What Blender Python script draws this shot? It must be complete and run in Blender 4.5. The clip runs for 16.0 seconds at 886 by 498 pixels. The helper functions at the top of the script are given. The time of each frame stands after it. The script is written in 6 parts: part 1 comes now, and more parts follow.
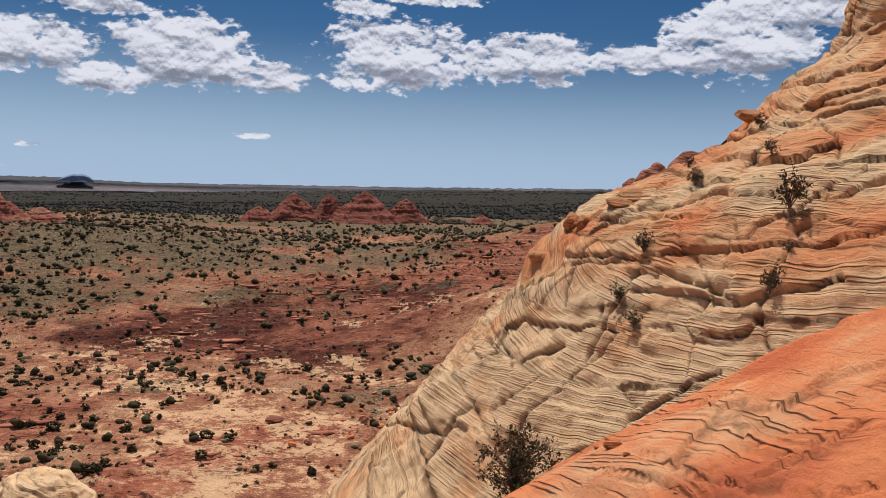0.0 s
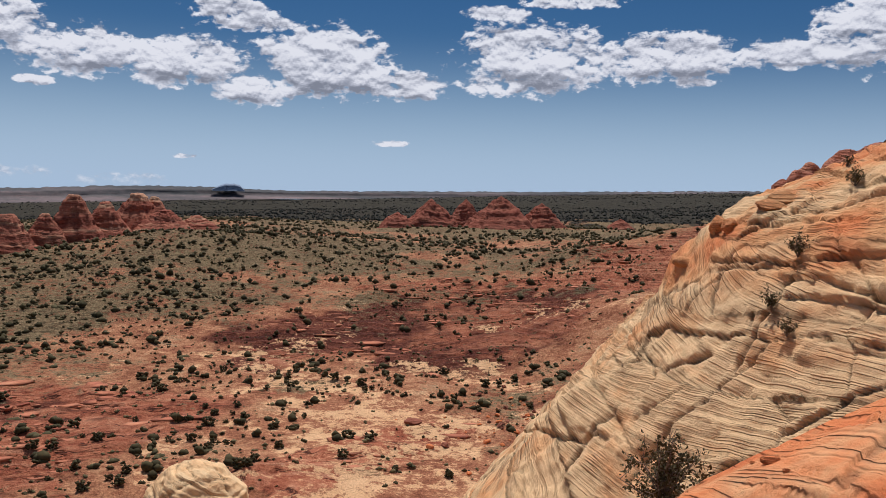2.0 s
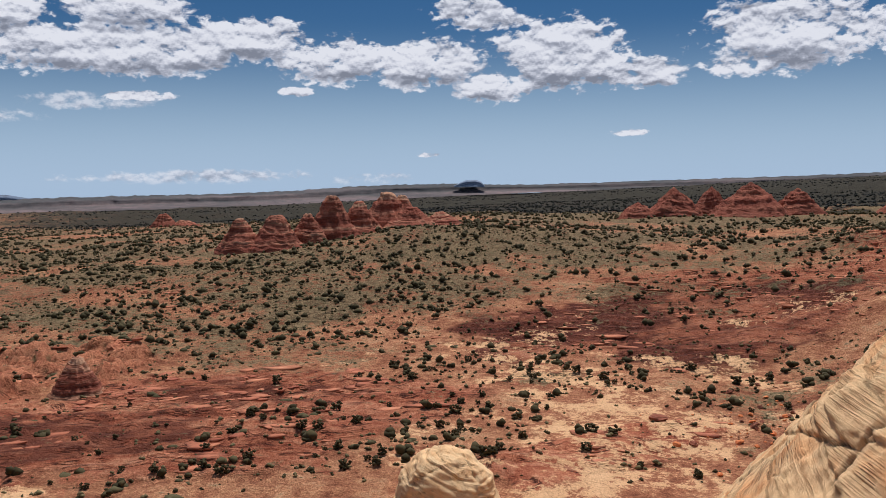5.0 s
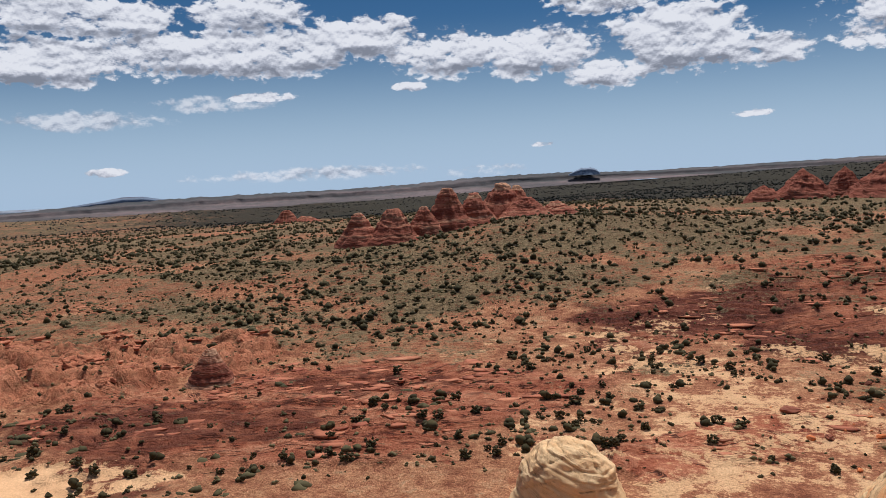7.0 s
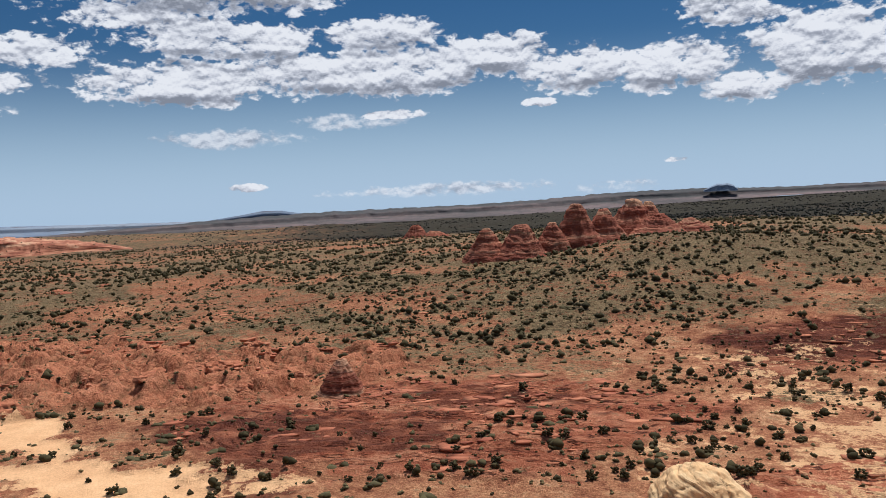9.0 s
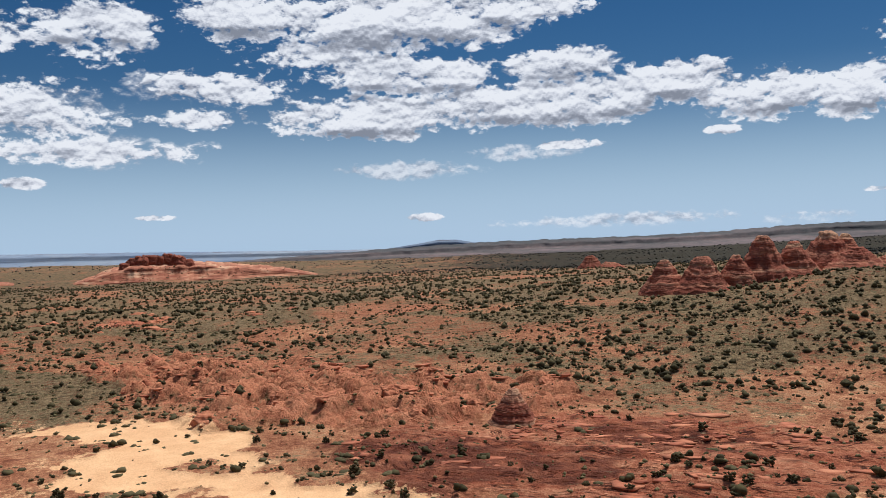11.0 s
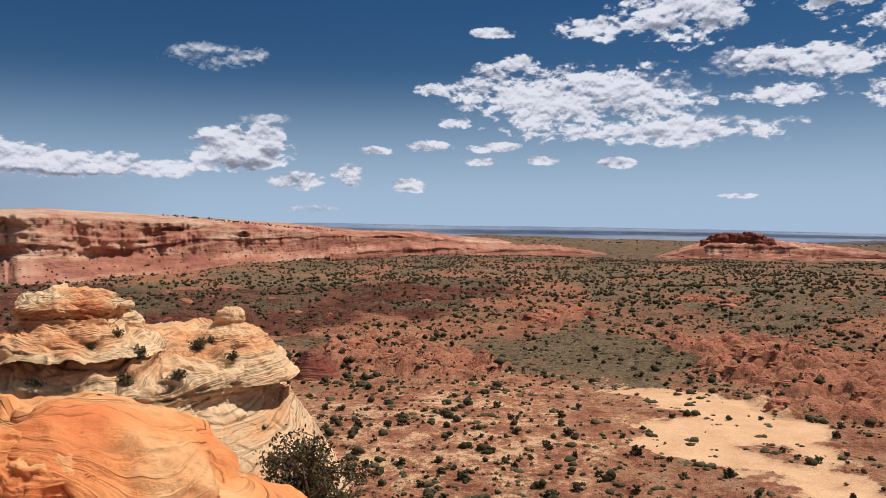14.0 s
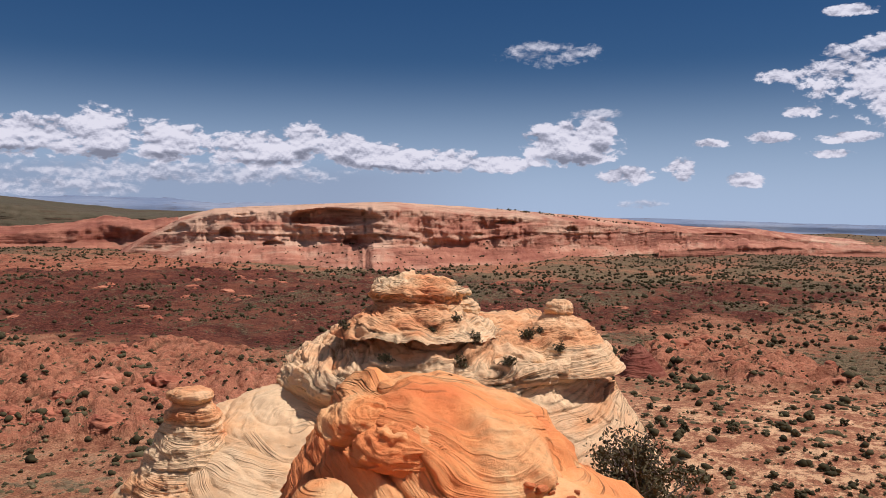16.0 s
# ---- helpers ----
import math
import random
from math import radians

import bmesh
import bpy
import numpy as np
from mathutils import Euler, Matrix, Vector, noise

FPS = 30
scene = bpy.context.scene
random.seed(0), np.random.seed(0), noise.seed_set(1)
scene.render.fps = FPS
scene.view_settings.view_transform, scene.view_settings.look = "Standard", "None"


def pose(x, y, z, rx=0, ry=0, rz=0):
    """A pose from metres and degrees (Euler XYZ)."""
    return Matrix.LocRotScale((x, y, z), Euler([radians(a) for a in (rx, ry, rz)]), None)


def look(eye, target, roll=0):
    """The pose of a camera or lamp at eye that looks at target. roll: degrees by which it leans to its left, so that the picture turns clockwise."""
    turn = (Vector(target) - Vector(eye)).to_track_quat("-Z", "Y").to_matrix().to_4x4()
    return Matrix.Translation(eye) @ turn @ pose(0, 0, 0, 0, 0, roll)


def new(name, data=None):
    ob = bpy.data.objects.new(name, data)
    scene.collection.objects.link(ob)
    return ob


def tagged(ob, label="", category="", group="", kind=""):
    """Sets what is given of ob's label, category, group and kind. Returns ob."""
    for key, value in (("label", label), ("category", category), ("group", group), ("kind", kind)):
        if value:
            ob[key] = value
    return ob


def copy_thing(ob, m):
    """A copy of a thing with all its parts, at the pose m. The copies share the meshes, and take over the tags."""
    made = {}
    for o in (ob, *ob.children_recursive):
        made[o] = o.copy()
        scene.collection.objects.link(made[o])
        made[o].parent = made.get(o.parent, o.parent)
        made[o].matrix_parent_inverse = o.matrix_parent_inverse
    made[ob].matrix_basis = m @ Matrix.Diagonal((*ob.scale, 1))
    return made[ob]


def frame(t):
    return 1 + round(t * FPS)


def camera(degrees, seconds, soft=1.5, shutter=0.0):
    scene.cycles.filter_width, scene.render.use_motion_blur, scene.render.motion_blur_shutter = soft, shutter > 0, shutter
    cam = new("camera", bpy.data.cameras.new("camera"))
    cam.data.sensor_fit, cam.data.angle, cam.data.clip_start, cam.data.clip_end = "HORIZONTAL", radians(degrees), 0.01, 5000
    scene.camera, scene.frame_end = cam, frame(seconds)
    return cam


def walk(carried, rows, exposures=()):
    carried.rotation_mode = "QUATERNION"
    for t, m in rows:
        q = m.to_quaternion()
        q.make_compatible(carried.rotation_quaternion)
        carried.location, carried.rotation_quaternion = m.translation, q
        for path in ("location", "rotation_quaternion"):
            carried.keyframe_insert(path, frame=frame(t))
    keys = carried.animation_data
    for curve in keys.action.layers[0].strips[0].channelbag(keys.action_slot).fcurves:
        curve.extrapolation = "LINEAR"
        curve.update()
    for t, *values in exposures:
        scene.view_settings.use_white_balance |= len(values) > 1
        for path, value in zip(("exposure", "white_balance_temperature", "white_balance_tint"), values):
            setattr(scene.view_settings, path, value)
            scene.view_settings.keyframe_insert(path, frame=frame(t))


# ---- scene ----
# A person turns on the spot on a sandstone ledge and pans over a desert valley.
# Directions: az in degrees, counter-clockwise from +y; heights "zr" are relative to the eye.
cam = camera(56.3, 16.0, 0.6)
EYE, ARM = 46.0, 0.45
ROWS = [
    (0.0, 0.16, -4.10, -2.29),
    (0.5, 1.66, -4.17, -2.28),
    (1.0, 3.80, -4.15, -2.23),
    (1.5, 6.68, -4.11, -1.92),
    (2.0, 9.51, -4.06, -1.53),
    (2.5, 12.50, -4.13, -1.05),
    (3.0, 15.17, -4.24, -0.77),
    (3.5, 17.97, -4.38, -0.34),
    (4.0, 20.52, -4.53, -0.07),
    (4.5, 23.30, -4.58, 0.23),
    (7.0, 33.66, -5.10, 2.60),
    (7.5, 35.68, -4.95, 2.55),
    (8.0, 37.89, -4.66, 2.42),
    (10.5, 50.86, -1.68, 2.29),
    (11.0, 54.51, -1.13, 1.98),
    (11.5, 59.19, -0.75, 1.58),
    (12.0, 64.33, -0.65, 1.11),
    (12.5, 70.79, -0.78, 0.71),
    (13.0, 77.67, -1.12, 0.47),
    (13.5, 85.72, -1.57, 0.27),
    (14.0, 93.17, -1.87, 0.32),
    (14.5, 100.58, -2.09, 0.21),
    (15.0, 106.37, -2.16, 0.00),
    (15.5, 111.45, -2.21, -0.24),
    (16.0, 115.58, -2.24, -0.43),
]
walk(cam, [(t, pose(-ARM * math.sin(radians(yaw)), ARM * math.cos(radians(yaw)), EYE, 90 + pitch, roll, yaw))
           for t, yaw, pitch, roll in ROWS], exposures=[(0.0, -0.26, 6050.0, 14.0), (7.0, -0.24, 6050.0, 12.0), (10.5, -0.12, 6050.0, 10.0), (13.0, -0.17, 6050.0, 11.0), (15.0, -0.30, 6050.0, 18.0), (16.0, -0.28, 6050.0, 21.0)])

# ---------------------------------------------------------------- light
SUN_AZ, SUN_EL = 15.0, 64.0


def way(az, el=0.0):
    a, e = radians(az), radians(el)
    return Vector((-math.sin(a) * math.cos(e), math.cos(a) * math.cos(e), math.sin(e)))


sun_data = bpy.data.lights.new("sun", "SUN")
sun_data.energy, sun_data.angle, sun_data.color = 5.0, radians(0.55), (1.0, 0.94, 0.86)
sun = new("sun", sun_data)
sun.matrix_world = look(way(SUN_AZ, SUN_EL) * 100, (0, 0, 0))


class Nodes:
    """Short-hand for building node trees."""

    def __init__(self, tree):
        self.tree = tree
        tree.nodes.clear()

    def add(self, kind, ins=(), **props):
        node = self.tree.nodes.new(kind)
        for key, value in props.items():
            setattr(node, key, value)
        pairs = ins.items() if isinstance(ins, dict) else enumerate(ins)
        for key, value in pairs:
            if value is None:
                continue
            if hasattr(value, "is_output"):
                self.tree.links.new(value, node.inputs[key])
            else:
                node.inputs[key].default_value = value
        return node

    def math(self, op, a, b=None, c=None, clamp=False):
        return self.add("ShaderNodeMath", (a, b, c), operation=op, use_clamp=clamp).outputs[0]

    def ramp(self, fac, stops, interp="LINEAR"):
        node = self.add("ShaderNodeValToRGB", {"Fac": fac})
        node.color_ramp.interpolation = interp
        els = node.color_ramp.elements
        while len(els) < len(stops):
            els.new(0.5)
        for e, (p, col) in zip(els, stops):
            e.position = p
            e.color = (col, col, col, 1) if isinstance(col, (int, float)) else (*col, 1)
        return node.outputs[0]

    def mix(self, fac, a, b, blend="MIX"):
        node = self.add("ShaderNodeMix", data_type="RGBA", blend_type=blend)
        for slot, value in ((0, fac), (6, a), (7, b)):
            if hasattr(value, "is_output"):
                self.tree.links.new(value, node.inputs[slot])
            else:
                node.inputs[slot].default_value = (*value, 1) if isinstance(value, tuple) and len(value) == 3 else value
        return node.outputs[2]

    def noise(self, vec, scale, detail=5.0, rough=0.55, distort=0.0, dims="3D"):
        return self.add("ShaderNodeTexNoise", {"Vector": vec, "Scale": scale, "Detail": detail, "Roughness": rough,
                                               "Distortion": distort}, noise_dimensions=dims).outputs[0]

    def smooth(self, x, lo, hi, to0=0.0, to1=1.0):
        return self.add("ShaderNodeMapRange", (x, lo, hi, to0, to1), interpolation_type="SMOOTHSTEP").outputs[0]


def build_sky():
    world = bpy.data.worlds.new("world")
    scene.world = world
    world.use_nodes = True
    n = Nodes(world.node_tree)
    sky = n.add("ShaderNodeTexSky", sky_type="NISHITA", sun_disc=False, sun_elevation=radians(SUN_EL),
                sun_rotation=radians(-SUN_AZ), altitude=1700.0, air_density=1.0, dust_density=0.0, ozone_density=2.2).outputs[0]
    tc = n.add("ShaderNodeTexCoord").outputs["Generated"]
    sep = n.add("ShaderNodeSeparateXYZ", (tc,)).outputs
    az = n.math("MULTIPLY", n.math("ARCTAN2", n.math("MULTIPLY", sep[0], -1.0), sep[1]), 57.2958)
    el = n.math("MULTIPLY", n.math("ARCSINE", sep[2]), 57.2958)
    # cloud masses: azimuth, elevation, half width, half height
    band_south = [(26.4, 7.9, 3.9, 1.88), (22.6, 6.4, 3.0, 1.17), (17.5, 8.3, 4.6, 2.54), (12.4, 6.9, 3.0, 1.09), (3.8, 9.0, 5.3, 2.42), (6.0, 7.2, 2.7, 0.78), (-5.1, 9.0, 5.4, 1.64), (-12.6, 9.1, 4.8, 0.98), (-18.6, 10.3, 5.2, 2.66), (-22.5, 12.1, 4.8, 1.76), (6.2, 11.9, 2.3, 0.47), (22.6, 10.6, 3.1, 0.62), (0.8, 12.6, 3.9, 0.47)]
    band_west = [(26.8, 8.0, 2.9, 1.95), (33.2, 8.2, 4.3, 1.64), (38.5, 9.5, 3.8, 1.48), (45.2, 8.6, 4.7, 1.76), (24.1, 11.3, 3.1, 0.78), (43.9, 8.6, 4.6, 1.56), (50.5, 8.5, 6.0, 1.48), (60.1, 8.1, 5.0, 1.64), (57.6, 10.9, 5.5, 1.41), (46.0, 11.0, 3.6, 1.25), (57.7, 14.4, 10.1, 2.27), (67.5, 14.6, 4.4, 1.76), (49.5, 15.0, 5.4, 1.02), (59.8, 7.9, 6.2, 1.48), (55.8, 10.7, 5.1, 1.37), (77.0, 13.7, 4.2, 1.48)]
    mackerel = [(83.1, 8.0, 7.4, 2.34), (88.6, 8.7, 3.9, 1.76), (78.6, 5.9, 8.0, 0.86), (69.7, 9.9, 4.7, 1.25), (77.4, 13.4, 4.6, 1.88), (82.3, 12.8, 3.0, 0.86), (87.8, 10.6, 1.4, 0.62), (93.4, 9.0, 1.7, 0.5), (92.2, 6.8, 1.2, 0.39), (62.7, 12.1, 5.4, 1.17), (70.1, 8.0, 3.5, 0.7)]
    storm = [(142.1, 4.8, 3.3, 1.33), (137.8, 5.0, 2.0, 2.03), (133.8, 4.8, 2.8, 1.48), (128.0, 4.4, 4.1, 1.25), (120.5, 4.1, 3.0, 0.95), (125.0, 5.2, 1.6, 1.09), (122.2, 4.7, 1.9, 0.86), (116.5, 3.8, 3.7, 0.94), (111.9, 3.6, 2.3, 0.62), (107.1, 4.9, 3.2, 1.56), (105.2, 5.9, 1.4, 0.94), (103.1, 2.8, 1.8, 0.66), (99.6, 3.2, 1.1, 0.86), (95.7, 2.5, 1.3, 0.55)]
    small = [(13.2, 3.1, 1.3, 0.27), (26.7, 1.8, 0.9, 0.2), (-7.1, 7.4, 1.38, 0.36), (46.1, 5.7, 2.6, 0.36), (35.6, 6.1, 1.1, 0.31), (57.1, 6.8, 1.38, 0.36), (81.3, 3.9, 1.12, 0.35), (73.6, 1.6, 1.2, 0.2), (55.8, 1.1, 1.1, 0.27), (94.1, 5.2, 1.5, 0.36), (89.9, 5.1, 1.5, 0.36), (97.9, 4.9, 1.1, 0.31), (86.3, 4.2, 1.2, 0.31), (81.3, 3.9, 1.4, 0.31), (89.7, 12.7, 1.63, 0.36), (94.1, 5.2, 1.6, 0.36), (97.7, 4.9, 1.1, 0.27), (89.7, 5.1, 1.63, 0.36), (90.6, 4.1, 1.3, 0.27)]
    wisps = [(42.2, 0.5, 8.0, 0.47), (30.7, 0.2, 3.0, 0.55), (48.5, 5.4, 4.8, 0.62), (57.1, 4.4, 5.0, 0.66), (77.0, 6.0, 6.8, 1.17), (71.3, 9.9, 4.6, 1.17), (79.2, 8.5, 4.1, 1.48), (108.5, 11.0, 3.8, 0.86), (105.0, 7.0, 1.8, 0.35), (102.3, 0.9, 1.9, 0.35), (133.8, 2.8, 11.5, 0.86), (140.6, 1.7, 5.6, 0.7)]

    def masses(group, lift=0.0):
        """1 in the middle of the nearest mass, 0 at its rim, less outside."""
        at = n.add("ShaderNodeCombineXYZ", (az, n.math("ADD", el, lift), 0.0)).outputs[0]
        best = None
        for a, e, ra, re in group:
            q = n.add("ShaderNodeVectorMath", (at, (1 / ra, 1 / re, 0), (-a / ra, -e / re, 0)), operation="MULTIPLY_ADD").outputs[0]
            q = n.add("ShaderNodeVectorMath", (q, q), operation="DOT_PRODUCT").outputs["Value"]
            best = q if best is None else n.math("SMOOTH_MIN", best, q, 0.3)
        return n.math("MAXIMUM", n.math("SUBTRACT", 1.0, best), -3.0)

    def billow(shift, sx, sy, detail, rough=0.55):
        vec = n.add("ShaderNodeCombineXYZ", (n.math("MULTIPLY", az, sx), n.math("MULTIPLY", n.math("ADD", el, shift), sy), 3.7)).outputs[0]
        return n.noise(vec, 1.0, detail, rough, 0.2)

    heavy = band_south + band_west + storm
    deep = masses(heavy)
    cover = n.math("MAXIMUM", deep, n.math("MAXIMUM", n.math("MULTIPLY_ADD", masses(mackerel), 0.75, -0.08), n.math("MULTIPLY_ADD", masses(small), 0.8, 0.05)))
    # the rest of the sky carries the same scattered clouds
    beyond = n.math("MAXIMUM", n.smooth(el, 17.0, 24.0), n.math("MAXIMUM", n.smooth(az, -32.0, -45.0), n.smooth(az, 150.0, 165.0)))
    cover = n.math("MAXIMUM", cover, n.math("SUBTRACT", n.math("MULTIPLY", beyond, 3.0), 3.1))
    here, above = billow(0.0, 0.33, 0.6, 4.0), billow(0.5, 0.33, 0.6, 4.0)
    crisp, crisp_above = billow(4.0, 1.25, 2.1, 6.0, 0.6), billow(4.22, 1.25, 2.1, 6.0, 0.6)
    ragged = n.math("ADD", n.math("MULTIPLY", n.math("SUBTRACT", here, 0.5), 2.5), n.math("MULTIPLY", n.math("SUBTRACT", crisp, 0.5), 2.7))
    field = n.math("ADD", n.math("MINIMUM", cover, 0.72), n.math("MULTIPLY", ragged, n.smooth(cover, -1.4, -0.2, 0.25, 1.0)))
    dens = n.smooth(field, -0.10, 0.42)
    veils = n.math("ADD", n.math("MINIMUM", masses(wisps), 0.7), n.math("MULTIPLY", ragged, 1.1))
    dens = n.math("MAXIMUM", dens, n.smooth(veils, 0.0, 1.1, 0.0, 0.72))
    dens = n.math("MULTIPLY", dens, n.smooth(el, -0.6, 0.5))
    thick = n.smooth(field, 0.05, 0.6)
    # tops catch the sun, undersides are grey
    under = n.math("MAXIMUM", n.math("SUBTRACT", masses(heavy, 1.0), n.math("MINIMUM", deep, 1.0)), -0.6)
    under = n.math("MULTIPLY", n.smooth(under, -0.05, 0.45), n.smooth(deep, -0.3, 0.5))
    relief = n.math("ADD", n.math("MULTIPLY", n.math("SUBTRACT", here, above), 2.3), n.math("MULTIPLY", n.math("SUBTRACT", crisp, crisp_above), 1.5))
    lit = n.math("SUBTRACT", n.math("ADD", relief, 0.78), n.math("MULTIPLY", n.math("MULTIPLY", under, thick), 0.64))
    lit = n.math("SUBTRACT", lit, n.math("MULTIPLY", n.math("SUBTRACT", 1.0, n.smooth(field, 0.0, 0.5)), 0.12), clamp=True)
    colour = n.ramp(lit, [(0.15, (0.27, 0.29, 0.34)), (0.45, (0.46, 0.48, 0.54)), (0.72, (0.76, 0.77, 0.81)), (0.95, (0.93, 0.93, 0.94))])
    cloud = n.add("ShaderNodeBackground", (colour, 0.97)).outputs[0]
    blue = n.add("ShaderNodeHueSaturation", {"Saturation": 1.32, "Value": 1.0, "Color": sky}).outputs[0]
    clear = n.add("ShaderNodeBackground", (blue, 0.046)).outputs[0]
    # pale summer air along the horizon
    air = n.add("ShaderNodeBackground", ((0.47, 0.62, 0.78, 1.0), 1.0)).outputs[0]
    clear = n.add("ShaderNodeMixShader", (n.smooth(el, 11.0, -0.5, 0.0, 0.9), clear, air)).outputs[0]
    # grey rain veil under the storm line
    veil = n.math("MULTIPLY", n.math("MULTIPLY", n.smooth(az, 108.0, 124.0), n.smooth(el, 4.2, 2.4)), 0.6)
    grey = n.add("ShaderNodeBackground", ((0.30, 0.37, 0.47, 1.0), 1.0)).outputs[0]
    clear = n.add("ShaderNodeMixShader", (veil, clear, grey)).outputs[0]
    out = n.add("ShaderNodeMixShader", (dens, clear, cloud)).outputs[0]
    n.add("ShaderNodeOutputWorld", (out,))


build_sky()

# ---------------------------------------------------------------- noise and meshes


def hash01(i, j=0, k=0, seed=0):
    h = (np.asarray(i).astype(np.int64) * 374761393 + np.asarray(j).astype(np.int64) * 668265263 + np.asarray(k).astype(np.int64) * 2147483647
         + seed * 974634777) & 0xFFFFFFFF
    h = ((h ^ (h >> 13)) * 1274126177) & 0xFFFFFFFF
    h = ((h ^ (h >> 16)) * 2246822519) & 0xFFFFFFFF
    return ((h ^ (h >> 15)) & 0xFFFFFF) / float(0xFFFFFF)


def lattice(x, y, z, seed=0):
    xi, yi, zi = np.floor(x), np.floor(y), np.floor(z)
    fx, fy, fz = x - xi, y - yi, z - zi
    fx, fy, fz = (f * f * f * (f * (f * 6 - 15) + 10) for f in (fx, fy, fz))
    out = 0.0
    for a in (0, 1):
        for b in (0, 1):
            for c in (0, 1):
                wgt = (fx if a else 1 - fx) * (fy if b else 1 - fy) * (fz if c else 1 - fz)
                out = out + wgt * hash01(xi + a, yi + b, zi + c, seed)
    return out * 2 - 1


def fbm(x, y, z=0.0, octaves=4, seed=0, gain=0.5):
    x, y, z = np.broadcast_arrays(np.asarray(x, float), np.asarray(y, float), np.asarray(z, float))
    out, amp = 0.0, 1.0
    for o in range(octaves):
        out = out + amp * lattice(x + 17.3 * o, y - 9.1 * o, z + 4.7 * o, seed + o)
        x, y, z, amp = x * 2.03, y * 2.03, z * 2.03, amp * gain
    return out


def sstep(x, lo, hi):
    t = np.clip((x - lo) / (hi - lo), 0, 1)
    return t * t * (3 - 2 * t)


def raw_mesh(name, verts, faces, mat, attrs=None, smooth=True):
    """A mesh from arrays: verts (n, 3), faces (m, 3 or 4)."""
    me = bpy.data.meshes.new(name)
    k = faces.shape[1]
    me.vertices.add(len(verts))
    me.vertices.foreach_set("co", np.ascontiguousarray(verts, dtype=np.float32).ravel())
    me.loops.add(faces.size)
    me.loops.foreach_set("vertex_index", np.ascontiguousarray(faces, dtype=np.int32).ravel())
    me.polygons.add(len(faces))
    me.polygons.foreach_set("loop_start", np.arange(0, faces.size, k, dtype=np.int32))
    me.update(calc_edges=True)
    if smooth:
        me.polygons.foreach_set("use_smooth", np.ones(len(faces), dtype=bool))
    for key, values in (attrs or {}).items():
        layer = me.attributes.new(key, "FLOAT", "POINT")
        layer.data.foreach_set("value", np.ascontiguousarray(np.broadcast_to(values, (len(verts),)), dtype=np.float32))
    me.materials.append(mat)
    return me


def grid_faces(rows, cols, wrap=False):
    r = np.arange(rows - 1)[:, None]
    c = np.arange(cols if wrap else cols - 1)[None, :]
    c2 = (c + 1) % cols
    return np.stack([r * cols + c, r * cols + c2, (r + 1) * cols + c2, (r + 1) * cols + c], -1).reshape(-1, 4)


def put(name, me, parent=None, at=None):
    ob = new(name, me)
    if at is not None:
        ob.location = at
    if parent is not None:
        ob.parent = parent
    return ob


def polar(az, dist):
    a = np.radians(az)
    return -np.sin(a) * dist, np.cos(a) * dist


# ---------------------------------------------------------------- materials


